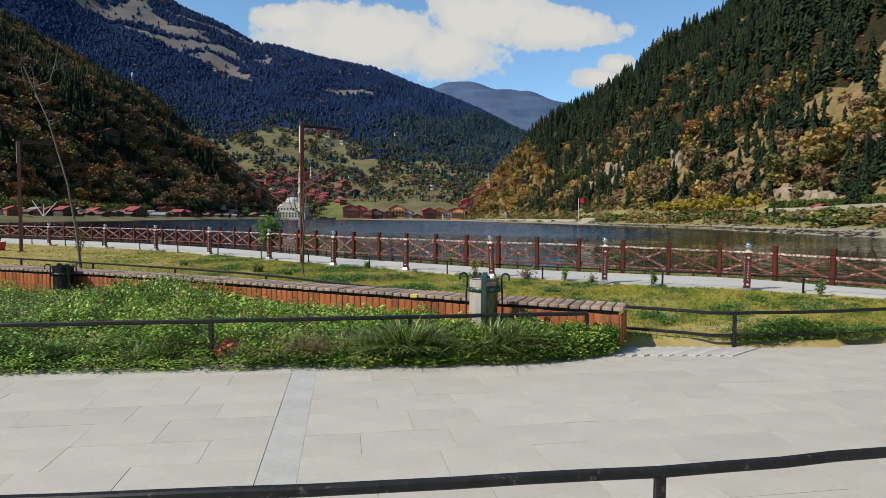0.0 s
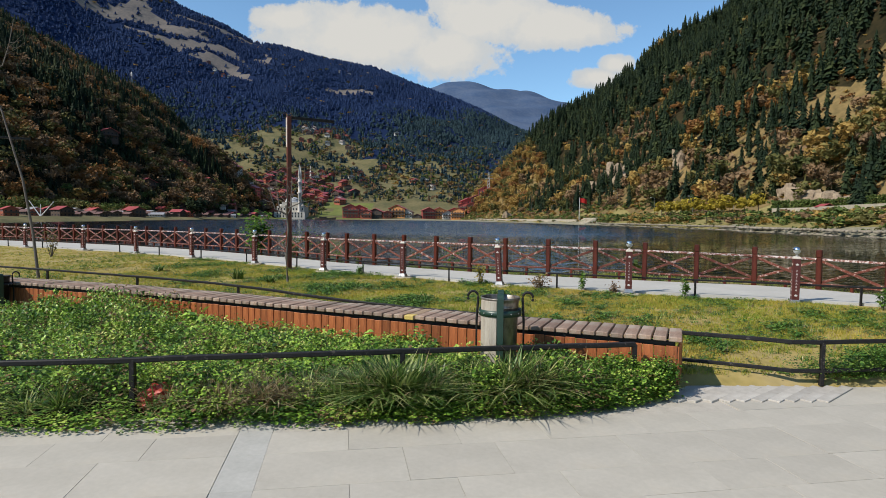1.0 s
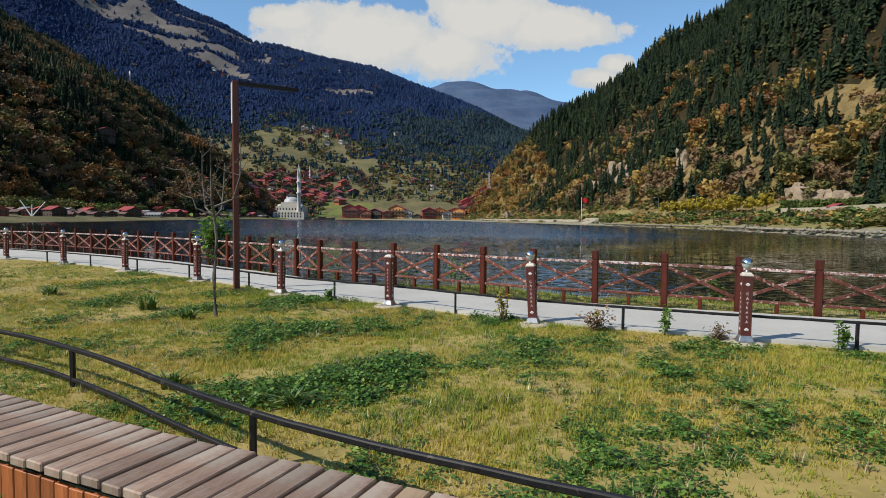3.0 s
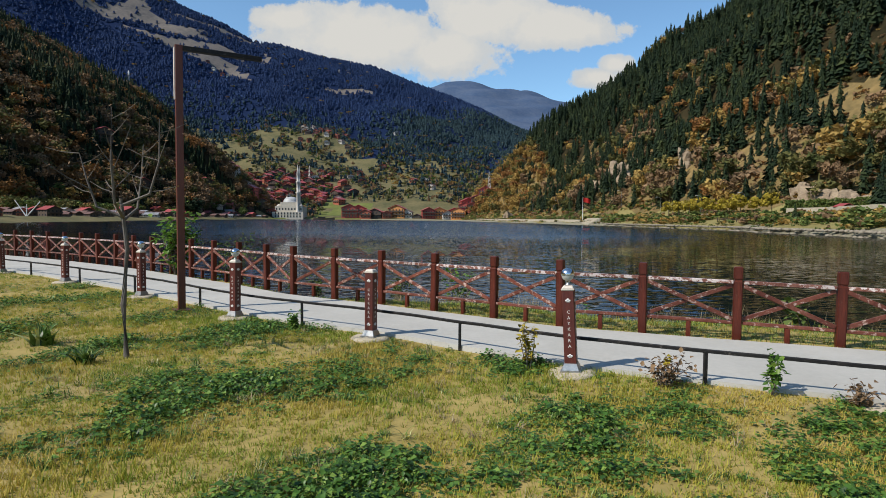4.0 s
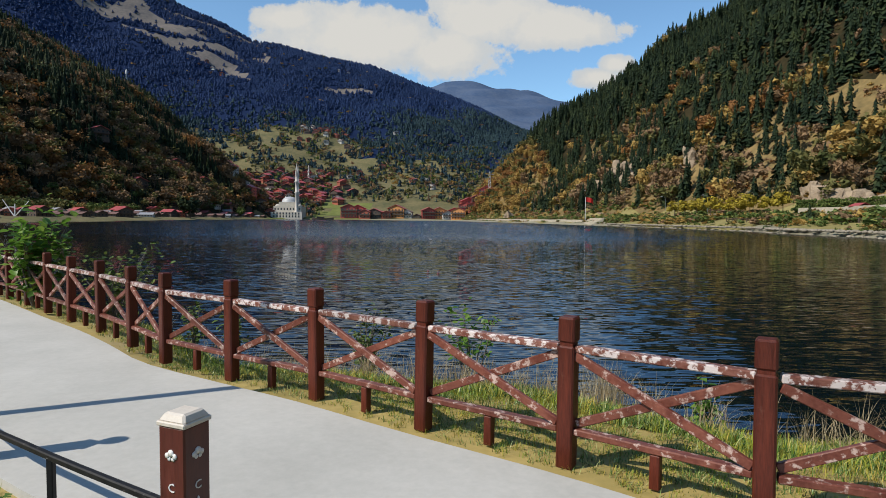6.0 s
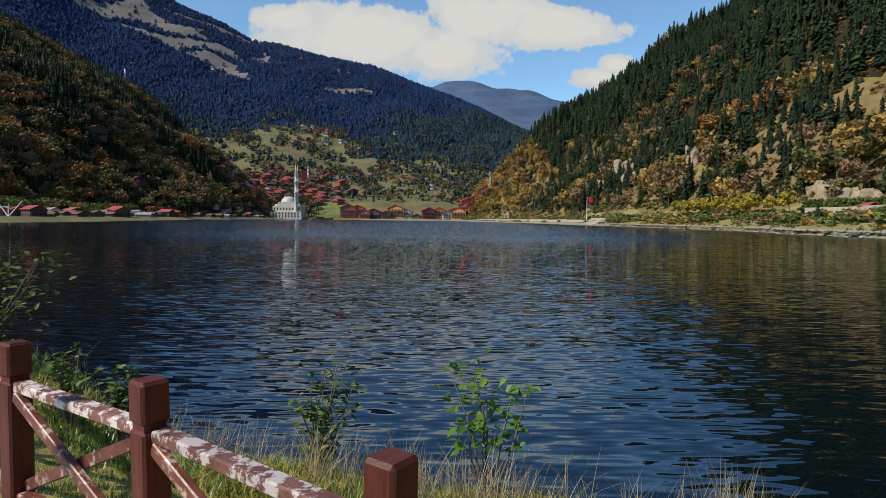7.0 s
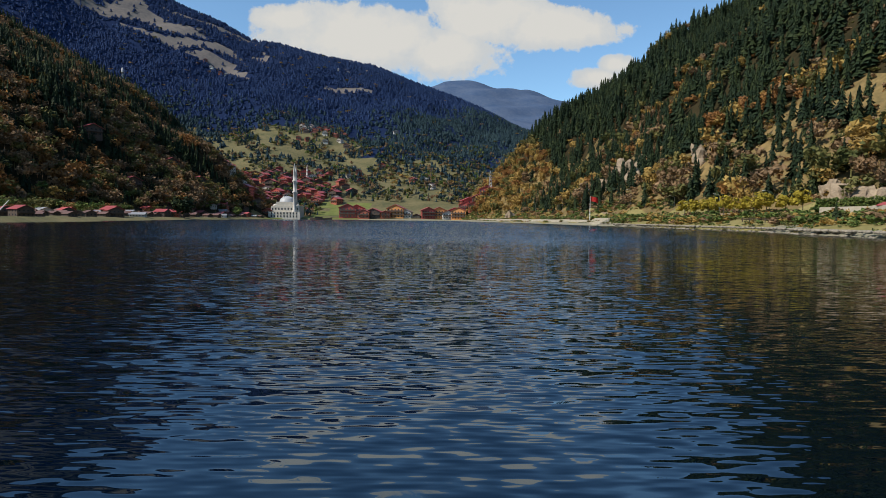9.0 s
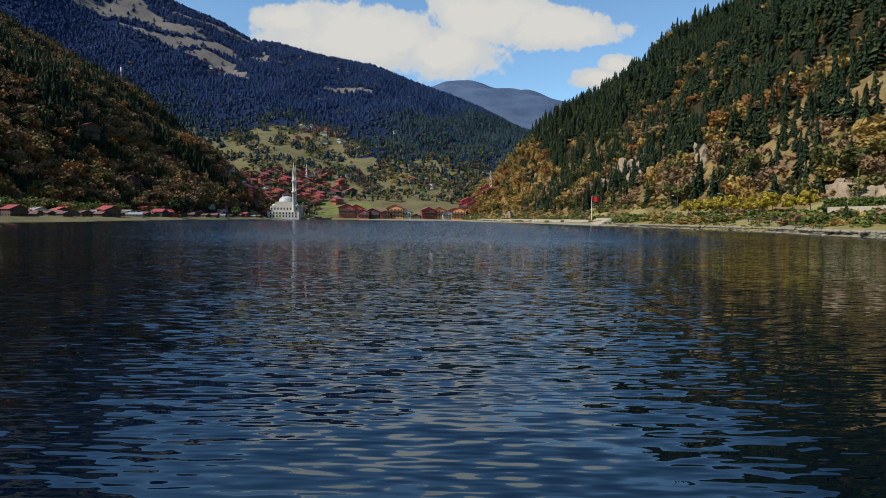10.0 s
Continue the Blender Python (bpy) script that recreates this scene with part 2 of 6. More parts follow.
# ---- building helpers ----
def mesh_of(name, bm, mat):
    me = bpy.data.meshes.new(name)
    bm.to_mesh(me)
    bm.free()
    for one in mat if isinstance(mat, (list, tuple)) else (mat,):
        me.materials.append(one)
    return me


def part(name, bm, mat, parent=None, label="", m=None):
    ob = new(name, mesh_of(name, bm, mat) if isinstance(bm, bmesh.types.BMesh) else bm)
    if parent is not None:
        ob.parent = parent
    if m is not None:
        ob.matrix_basis = m
    if label:
        tagged(ob, label)
    return ob


def from_arrays(name, verts, faces, mat, smooth=False):
    me = bpy.data.meshes.new(name)
    verts, faces = np.asarray(verts, np.float32), np.asarray(faces, np.int32)
    n, w = faces.shape
    me.vertices.add(len(verts))
    me.vertices.foreach_set("co", verts.ravel())
    me.loops.add(n * w)
    me.loops.foreach_set("vertex_index", faces.ravel())
    me.polygons.add(n)
    me.polygons.foreach_set("loop_start", np.arange(0, n * w, w, dtype=np.int32))
    me.update(calc_edges=True)
    if smooth:
        me.polygons.foreach_set("use_smooth", np.ones(n, bool))
    for one in mat if isinstance(mat, (list, tuple)) else (mat,):
        me.materials.append(one)
    return me


def box(bm, sx, sy, sz, m=None, bevel=0.0, taper=1.0):
    """A box on z = 0, its top scaled by taper."""
    r = bmesh.ops.create_cube(bm, size=1.0)
    vs = r["verts"]
    for v in vs:
        f = taper if v.co.z > 0 else 1.0
        v.co = Vector((v.co.x * sx * f, v.co.y * sy * f, (v.co.z + 0.5) * sz))
    if bevel:
        es = {e for v in vs for e in v.link_edges}
        out = bmesh.ops.bevel(bm, geom=list(es), offset=bevel, segments=1, affect="EDGES")
        vs = list({v for f in out["faces"] for v in f.verts} | {v for v in vs if v.is_valid})
    if m is not None:
        bmesh.ops.transform(bm, matrix=m, verts=vs)
    return vs


def tube(bm, pts, r, sides=8, r2=None):
    """A round bar along points, closed at its ends."""
    rings = []
    pts = [Vector(p) for p in pts]
    for i, p in enumerate(pts):
        d = (pts[min(i + 1, len(pts) - 1)] - pts[max(i - 1, 0)]).normalized()
        q = d.to_track_quat("Z", "Y")
        rr = r if r2 is None else r + (r2 - r) * i / max(1, len(pts) - 1)
        rings.append([bm.verts.new(p + q @ Vector((rr * math.cos(a), rr * math.sin(a), 0))) for a in (2 * math.pi * s / sides for s in range(sides))])
    for a, b in zip(rings, rings[1:]):
        for s in range(sides):
            bm.faces.new((a[s], a[(s + 1) % sides], b[(s + 1) % sides], b[s]))
    bm.faces.new(rings[0][::-1])
    bm.faces.new(rings[-1])


def lathe(bm, rows, sides=24, m=None):
    """Rows of (radius, height) turned round z."""
    rings = [[bm.verts.new((r * math.cos(a), r * math.sin(a), z)) for a in (2 * math.pi * s / sides for s in range(sides))] for r, z in rows]
    for a, b in zip(rings, rings[1:]):
        for s in range(sides):
            f = bm.faces.new((a[s], a[(s + 1) % sides], b[(s + 1) % sides], b[s]))
            f.smooth = True
    if rows[0][0] > 1e-3:
        bm.faces.new(rings[0][::-1])
    if rows[-1][0] > 1e-3:
        bm.faces.new(rings[-1])
    if m is not None:
        bmesh.ops.transform(bm, matrix=m, verts=[v for r in rings for v in r])


def bar(bm, a, b, w, h, bevel=0.0):
    """A rectangular bar from a to b: w across, h high."""
    a, b = Vector(a), Vector(b)
    d = b - a
    side = d.cross(Vector((0, 0, 1))).normalized()
    up = side.cross(d).normalized()
    m = Matrix.Translation(a) @ Matrix((side, up, d.normalized())).transposed().to_4x4()
    return box(bm, w, h, d.length, m, bevel)


def sweep(bm, pts, w, h):
    """One bar of w by h swept along points."""
    rings = []
    for i, p in enumerate(pts):
        d = (pts[min(i + 1, len(pts) - 1)] - pts[max(i - 1, 0)]).normalized()
        side = d.cross(Vector((0, 0, 1))).normalized()
        up = side.cross(d)
        c = 0.18 * min(w, h)
        prof = [(-w / 2 + c, -h / 2), (w / 2 - c, -h / 2), (w / 2, -h / 2 + c), (w / 2, h / 2 - c), (w / 2 - c, h / 2), (-w / 2 + c, h / 2), (-w / 2, h / 2 - c), (-w / 2, -h / 2 + c)]
        rings.append([bm.verts.new(p + side * a + up * b) for a, b in prof])
    for a, b in zip(rings, rings[1:]):
        for i in range(8):
            bm.faces.new((a[i], a[(i + 1) % 8], b[(i + 1) % 8], b[i]))
    bm.faces.new(rings[0][::-1])
    bm.faces.new(rings[-1])
    bmesh.ops.recalc_face_normals(bm, faces=bm.faces)


def empty(name, at=(0, 0, 0)):
    ob = new(name)
    ob.location = at
    ob.empty_display_size = 0.2
    return ob


def along(pts, step, start=0.0):
    """Points at even steps along a smooth curve through pts: place, unit direction."""
    p = np.array(pts, float)
    t = np.arange(len(p))
    tt = np.linspace(0, len(p) - 1, 40 * len(p))
    fine = []
    for s in tt:
        i = int(min(s, len(p) - 2))
        f = s - i
        a, b, c, d = p[max(i - 1, 0)], p[i], p[i + 1], p[min(i + 2, len(p) - 1)]
        fine.append(0.5 * (2 * b + (c - a) * f + (2 * a - 5 * b + 4 * c - d) * f * f + (3 * b - a - 3 * c + d) * f ** 3))
    fine = np.array(fine)
    run = np.r_[0, np.cumsum(np.linalg.norm(np.diff(fine, axis=0), axis=1))]
    s = np.arange(start, run[-1], step)
    q = np.c_[np.interp(s, run, fine[:, 0]), np.interp(s, run, fine[:, 1])]
    e = 0.05
    d = np.c_[np.interp(s + e, run, fine[:, 0]) - np.interp(s - e, run, fine[:, 0]), np.interp(s + e, run, fine[:, 1]) - np.interp(s - e, run, fine[:, 1])]
    return q, d / np.linalg.norm(d, axis=1)[:, None]


# ---- the plan of shore, hills and lake ----
FENCE = [(26, 3), (20, 8.2), (13, 14.6), (11.7, 15.9), (10.6, 17), (9.7, 18.1), (8.55, 19.0), (7.2, 19.45), (5.95, 19.95), (4.69, 20.42), (3.42, 20.92), (2.20, 21.42), (1.14, 22.20),
         (0.04, 22.95), (-1.07, 23.76), (-2.18, 24.46), (-3.28, 25.2), (-4.17, 26.1), (-5.2, 27.1), (-6.24, 28.0), (-11.2, 32.2), (-18.9, 37.2), (-30, 42), (-45, 46.5), (-62, 50)]
WATER_Z = -0.9
FX = np.array(FENCE)[::-1, 0]
FY = np.array(FENCE)[::-1, 1]


def table(x, rows):
    a = np.array(rows, float)
    return np.interp(x, a[:, 0], a[:, 1])


def fence_y(x):
    return np.interp(x, np.r_[-200, FX, 40, 75, 120], np.r_[56, FY, -10, -40, -60])


def lake_depth(x, y):
    """How far a place lies inside the lake's edge (negative: on land)."""
    near = (y - fence_y(x) - 2.9 - 1.35 * np.clip((x + 2) / 3, 0, 1) - 0.35 * np.sin(x * 1.3) * np.sin(x * 0.37)) * 0.8
    left = x - table(y, [(50, -120), (213, -137), (300, -156), (462, -188), (600, -192), (740, -190)]) - 2.5 * np.sin(y * 0.05)
    right = table(y, [(-50, 76), (130, 76), (180, 84), (290, 79), (450, 62), (630, 30), (740, 12)]) - x + 1.2 * np.sin(y * 0.11) + 0.8 * np.sin(y * 0.31)
    far = 736 - y + 3 * np.sin(x * 0.04)
    return np.minimum(np.minimum(near, left), np.minimum(right, far))


def bumps(x, y, size, seed=0):
    """Cheap smooth noise, about -1 to 1."""
    out = 0
    rng = np.random.RandomState(seed)
    for i in range(7):
        a, ph = rng.uniform(0, 2 * math.pi), rng.uniform(0, 2 * math.pi)
        w = 2 * math.pi / (size * rng.uniform(0.6, 1.5))
        out = out + np.sin((x * math.cos(a) + y * math.sin(a)) * w + ph)
    return out / 3.2


def hill_right(x, y):
    foot = table(y, [(-400, 190), (60, 150), (180, 122), (280, 104), (400, 88), (520, 68), (620, 50), (700, 34), (765, 6), (800, 12), (870, 90), (1000, 330), (1500, 900)])
    d = x - foot + 7 * bumps(x, y, 160, 3)
    steep = 130 * np.clip((d - 90) / 200, 0, 1) * np.clip((x / np.maximum(y, 40) - 0.46) / 0.3, 0, 1)
    return steep + table(d, [(-1, -1), (0, 0), (30, 24), (70, 60), (100, 92), (122, 116), (160, 140), (225, 178), (320, 244), (500, 350), (900, 510), (2000, 690)]) + np.clip(d / 60, 0, 1) * 5 * bumps(x, y, 90, 5)


def hill_left(x, y):
    foot = table(y, [(-400, -330), (100, -260), (300, -240), (450, -232), (600, -216), (800, -212), (900, -232), (1000, -330), (1300, -700)])
    d = foot - x + 8 * bumps(x, y, 190, 8)
    return table(d, [(-1, -1), (0, 0), (60, 48), (165, 138), (300, 212), (400, 268), (800, 470), (2000, 800)]) + np.clip(d / 60, 0, 1) * 6 * bumps(x, y, 110, 9)


def mountain(x, y):
    # past x = -1090 the unseen crest is raised to darken the lake's reflection
    crest = table(x, [(-2600, 2200), (-1650, 1600), (-1300, 1150), (-1090, 870), (-960, 785), (-814, 726), (-704, 660), (-600, 645), (-431, 600), (-264, 572), (-92, 502), (33, 458), (139, 414), (224, 368), (286, 335), (440, 264), (900, 200), (2500, 300)])
    rise = table(y, [(738, 0), (800, 0.012), (900, 0.06), (1100, 0.155), (1400, 0.35), (1800, 0.66), (2050, 0.90), (2200, 1.0), (2500, 0.9), (3200, 0.6), (4500, 0.5)])
    return crest * rise * 0.975 - 4 * np.clip((y - 1500) / 500, 0, 1) + np.clip((y - 900) / 600, 0, 1) * 16 * bumps(x, y, 260, 12) * np.clip((2150 - y) / 200, 0, 1)


def far_range(x, y):
    crest = table(x, [(-1200, 500), (-400, 640), (-150, 760), (0, 800), (150, 800), (300, 778), (480, 755), (680, 705), (1000, 640), (2200, 500)])
    return crest * table(y, [(2300, 0), (2700, 0.5), (3500, 1.0), (4300, 0.9), (6000, 0.6)]) + 14 * bumps(x, y, 220, 15) * np.clip((y - 2500) / 500, 0, 1)


PLAZA_EDGE = [(-40, 5.6), (-12, 7.3), (-7, 7.95), (-3.5, 8.5), (0.1, 8.9), (1.6, 9.15), (2.6, 9.45), (2.85, 9.85), (4.3, 9.9), (4.6, 9.8), (6.8, 10.2), (9, 10.9), (14, 11.4), (30, 2)]
PLAZA_Z = -0.13


def plaza_y(x):
    return table(x, PLAZA_EDGE)


def land_z(x, y):
    x, y = np.asarray(x, float), np.asarray(y, float)
    d = lake_depth(x, y)
    near = (y < 62) & (np.abs(x) < 70)
    ramp = np.where(near, 2.3, 6.0)
    top = np.where(near, -0.03, 0.9)
    shore = WATER_Z + np.clip(-d / ramp, 0, 1) ** 0.75 * (top - WATER_Z)
    bed = WATER_Z - np.clip(d * 0.45, 0, 5)
    base = np.where(d > 0, bed, shore)
    base = base + np.where(near & (d < -2.3), 0.014 * bumps(x, y, 3.0, 21), 0)
    base = np.where(near & (y < plaza_y(x) - 0.1), -0.4, base)
    terrace = np.where((x > 60) & (y > 40), table(-d, [(6, 0), (14, 1.4), (30, 3.2), (44, 5.0), (80, 6.0)]), 0) + np.where((x < -150) & (y > 80), table(-d, [(20, 0), (60, 2.5), (120, 5)]), 0)
    hills = np.maximum.reduce([hill_right(x, y), hill_left(x, y), mountain(x, y), far_range(x, y)])
    return np.where(d > 0, base, np.maximum(base + terrace, np.where(near, -9, hills)))


BENCH = [(2.70, 9.50), (1.75, 9.90), (0.73, 10.33), (-0.29, 10.8), (-1.82, 11.49), (-3.8, 12.45), (-6, 13.4), (-9.6, 14.7), (-14, 16.4)]
BENCH_LINE = (np.array(BENCH)[::-1, 0], np.array(BENCH)[::-1, 1])


def high_meadow(x, y, h, jitter):
    """Open pastures between the woods high on the mountain."""
    u = x / np.maximum(y, 1)
    rim = 505 + (-0.436 - u) * 900
    top = (u < -0.325) & (np.sin(h / 17 + 2.5 * bumps(x, y, 300, 79)) > -0.8) & (h > rim) & (h < rim + 150 + 60 * bumps(x, y, 400, 76) + 700 * np.clip(-0.46 - u, 0, 1)) & (bumps(x * 0.7 + 0.8 * h, y * 0.3, 200, 77) + jitter > -0.75)
    top |= (u < -0.29) & (h >= rim + 110) & (bumps(x * 0.5, y + h, 190, 75) + jitter > 0.55)
    glade = (u > -0.36) & (u < -0.10) & (h > 330) & (bumps(x * 0.5, y + h, 150, 78) + jitter > 1.15)
    return top | glade


def build_ground():
    def axis(lo, hi, a, b, fine, grow, most):
        mid = list(np.arange(a, b + 1e-6, fine))
        right, left = [], []
        s, v = fine, b
        while v < hi:
            s = min(s * grow, most)
            v += s
            right.append(v)
        s, v = fine, a
        while v > lo:
            s = min(s * grow, most)
            v -= s
            left.append(v)
        return np.array(left[::-1] + mid + right)

    xs = axis(-2300, 2000, -24, 14, 0.5, 1.13, 18)
    ys = axis(-300, 4500, 6, 42, 0.5, 1.13, 19)
    gx, gy = np.meshgrid(xs, ys)
    gz = land_z(gx, gy)
    verts = np.c_[gx.ravel(), gy.ravel(), gz.ravel()]
    nx, ny = len(xs), len(ys)
    i = (np.arange(ny - 1)[:, None] * nx + np.arange(nx - 1)[None]).ravel()
    faces = np.c_[i, i + 1, i + nx + 1, i + nx]
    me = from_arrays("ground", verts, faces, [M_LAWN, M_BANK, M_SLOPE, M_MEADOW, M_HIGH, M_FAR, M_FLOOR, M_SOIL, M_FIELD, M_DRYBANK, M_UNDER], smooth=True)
    cx, cy, cz = verts[faces].mean(1).T
    d = lake_depth(cx, cy)
    kind = np.full(len(faces), 2)
    kind[(d > -np.where(cx < 0, 1.8, 3.5)) & (cz < 1.3)] = 1
    kind[(cy < 62) & (np.abs(cx) < 70) & (d < -0.25)] = 0
    kind[(cy > 740) & (mountain(cx, cy) + 4 > np.maximum(hill_left(cx, cy), hill_right(cx, cy)))] = 3
    h, u = mountain(cx, cy), cx / np.maximum(cy, 1)
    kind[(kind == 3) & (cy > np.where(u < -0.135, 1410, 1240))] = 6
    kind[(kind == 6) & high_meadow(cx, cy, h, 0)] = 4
    kind[(kind == 0) & (cx < 2.8) & (cx > -17) & (cy > plaza_y(cx) - 1.2) & (cy < np.interp(cx, *BENCH_LINE) + 0.2)] = 7
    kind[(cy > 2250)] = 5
    # ground under the woods gets the litter with tree shade in its colour
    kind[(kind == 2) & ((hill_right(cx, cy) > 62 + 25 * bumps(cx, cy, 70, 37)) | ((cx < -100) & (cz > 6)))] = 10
    kind[(kind <= 2) & (cx < -100) & (cz < 2.0) & (cy < 760)] = 3
    kind[(kind == 2) & (cx > 20) & (cz < 7) & (cy > 90) & (cy < 760)] = 9
    kind[(kind == 3) & (cy < 880) & (u > -0.30) & (u < -0.12) & (bumps(cx, cy, 60, 33) > -0.2)] = 8
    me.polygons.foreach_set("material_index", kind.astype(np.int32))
    ob = new("ground", me)
    return tagged(ob, "grassy lakeside ground rising to wooded mountain slopes", "ground", kind="structure")


build_ground()


def build_water():
    bm = bmesh.new()
    vs = [bm.verts.new(p) for p in ((-260, -60, WATER_Z), (140, -60, WATER_Z), (140, 800, WATER_Z), (-260, 800, WATER_Z))]
    bm.faces.new(vs)
    ob = part("water", bm, M_WATER)
    tagged(ob, "dark blue-green rippled mountain lake water", "lake", kind="structure")


build_water()


# ---- promenade, plaza ----
def offset_line(step, off):
    q, d = along(FENCE, step)
    n = np.c_[d[:, 1], -d[:, 0]]
    n = np.where((n[:, 1] > 0)[:, None], -n, n)
    return q + n * off, d, n


def strip(name, a, b, z, thick, mat, label, category):
    """A slab between two lines of points."""
    bm = bmesh.new()
    rows = []
    for p, q in zip(a, b):
        rows.append([bm.verts.new((*p, z)), bm.verts.new((*q, z)), bm.verts.new((*q, z - thick)), bm.verts.new((*p, z - thick))])
    for r, s in zip(rows, rows[1:]):
        for i in range(4):
            bm.faces.new((r[i], r[(i + 1) % 4], s[(i + 1) % 4], s[i]))
    bm.faces.new(rows[0])
    bm.faces.new(rows[-1][::-1])
    bmesh.ops.recalc_face_normals(bm, faces=bm.faces)
    return tagged(part(name, bm, mat), label, category, kind="structure")


BOLLARDS = [(10.9, 13.6), (7.69, 15.75), (4.58, 17.0), (1.73, 18.38), (-0.87, 20.28), (-3.5, 21.95), (-6.5, 24.55), (-9.9, 27.2), (-13.4, 29.6), (-17.1, 31.8), (-21.4, 33.9), (-26, 36.2)]
INNER = [(26, -1.2), (19, 5.5), (11.2, 13.9)] + [(x + 0.10, y + 0.26) for x, y in BOLLARDS[1:]] + [(-31, 38.5), (-46, 43), (-62, 46.5)]
far_edge, _, _ = offset_line(0.5, 0.28)
near_edge, _ = along(INNER, 0.5)
k_n = min(len(far_edge), len(near_edge))
near_edge = near_edge[np.linspace(0, len(near_edge) - 1, k_n).astype(int)]
far_edge = far_edge[np.linspace(0, len(far_edge) - 1, k_n).astype(int)]
strip("pavement", near_edge, far_edge, 0.03, 0.2, M_PATH, "pale concrete lakeside promenade, slightly worn", "pavement")


# ---- the lakeside fence ----
def build_fence():
    fence = empty("fence")
    tagged(fence, "red-brown timber lakeside fence with crossed braces", "fence")
    head, _ = along(FENCE[:3], 1.355, 0.3)
    tail, _ = along(FENCE[19:], 1.355, 1.355)
    q = np.r_[head[:-1], np.array(FENCE[2:20]), tail]
    d = np.gradient(q, axis=0)
    d /= np.linalg.norm(d, axis=1)[:, None]
    rng = random.Random(4)
    bm = bmesh.new()
    box(bm, 0.125, 0.125, 0.93, None, 0.012)
    box(bm, 0.10, 0.10, 0.035, pose(0, 0, 0.925))
    box(bm, 0.128, 0.128, 0.19, pose(0, 0, 0.955), 0.014)
    post = mesh_of("post", bm, M_WOOD)
    bm = bmesh.new()
    box(bm, 0.07, 0.07, 0.24, None, 0.006)
    stub = mesh_of("stub", bm, M_WOOD)
    zs = [float(min(0.02, 0.02 - 0.02 * max(0, x - 4))) for x, _ in q]
    for (x, y), (dx, dy), z in zip(q, d, zs):
        turn = math.degrees(math.atan2(dy, dx))
        part("post", post, None, fence, m=pose(x, y, z - 0.05, rng.uniform(-1, 1), rng.uniform(-1, 1), turn + rng.uniform(-3, 3)))
    for i in range(len(q) - 1):
        a, b = Vector((*q[i], zs[i])), Vector((*q[i + 1], zs[i + 1]))
        u = (b - a).normalized() * 0.066
        bm = bmesh.new()
        bar(bm, a + u + Vector((0, 0, 0.86)), b - u + Vector((0, 0, 0.86)), 0.085, 0.055, 0.008)
        part("top_rail", bm, M_RAILTOP, fence)
        bm = bmesh.new()
        bar(bm, a + u + Vector((0, 0, 0.24)), b - u + Vector((0, 0, 0.24)), 0.08, 0.05, 0.008)
        part("bottom_rail", bm, M_BRACE, fence)
        for lo, hi, off in ((0.29, 0.81, 0.012), (0.81, 0.29, -0.012)):
            n = Vector((-u.y, u.x, 0)).normalized() * off * 2
            bm = bmesh.new()
            bar(bm, a + u + n + Vector((0, 0, lo)), b - u + n + Vector((0, 0, hi)), 0.04, 0.065, 0.006)
            part("brace", bm, M_BRACE, fence)
        mid = (a + b) / 2
        part("stub", stub, None, fence, m=pose(mid.x, mid.y, mid.z - 0.03, 0, 0, math.degrees(math.atan2(u.y, u.x))))


build_fence()


# ---- bollard lamps ----
def letters(text, size):
    cu = bpy.data.curves.new("text", "FONT")
    cu.body, cu.size, cu.align_x, cu.align_y, cu.extrude, cu.resolution_u = text, size, "CENTER", "CENTER", 0.0015, 2
    ob = bpy.data.objects.new("text", cu)
    scene.collection.objects.link(ob)
    dg = bpy.context.evaluated_depsgraph_get()
    me = bpy.data.meshes.new_from_object(ob.evaluated_get(dg))
    bpy.data.objects.remove(ob)
    me.materials.clear()
    me.materials.append(M_WHITE)
    return me


GLYPHS = {c: letters(c, 0.052) for c in "CAYKR"}


def build_bollard():
    b = empty("bollard")
    bm = bmesh.new()
    box(bm, 0.14, 0.14, 0.90, pose(0, 0, 0.07), 0.007)
    part("shaft", bm, M_BOLLARD, b)
    bm = bmesh.new()
    box(bm, 0.152, 0.152, 0.02, pose(0, 0, 0.968), 0.004)
    box(bm, 0.148, 0.148, 0.035, pose(0, 0, 0.986), 0.008, 0.70)
    part("cap", bm, M_CREAM, b, "cream painted cap")
    bm = bmesh.new()
    box(bm, 0.235, 0.235, 0.012, pose(0, 0, 0.015))
    box(bm, 0.21, 0.21, 0.085, pose(0, 0, 0.027), 0.006, 0.72)
    part("base_shoe", bm, M_STEEL, b, "flared steel shoe")
    bm = bmesh.new()
    lathe(bm, [(0.30, -0.05), (0.31, -0.01), (0.24, 0.012), (0.0, 0.014)], 11)
    for v in bm.verts:
        f = 1 + 0.28 * noise.noise(v.co * 7)
        v.co.x, v.co.y = v.co.x * f, v.co.y * f
    part("footing", bm, M_CONC, b, "rough concrete footing")
    for side in range(4):
        turn = pose(0, 0, 0, 0, 0, 90 * side)
        for i, c in enumerate("CAYKARA"):
            part("letter", GLYPHS[c], None, b, m=turn @ pose(0, -0.0718, 0.715 - 0.067 * i, 90, 0, 0))
        for z in (0.85, 0.20):
            bm = bmesh.new()
            for dx, dz, s in ((-0.019, 0.0, 0.013), (0.019, 0.0, 0.013), (0, 0.011, 0.016), (-0.009, -0.013, 0.009), (0.011, -0.013, 0.009)):
                lathe(bm, [(s, 0), (s, 0.003), (0, 0.003)], 8, pose(dx, -0.0705, z + dz, 90, 0, 0))
            bmesh.ops.transform(bm, matrix=turn, verts=bm.verts)
            part("flower_mark", bm, M_WHITE, b, "white flower mark")
    return tagged(b, "dark red square bollard with white lettering, its lamp gone", "bollard", "bollards along the promenade")


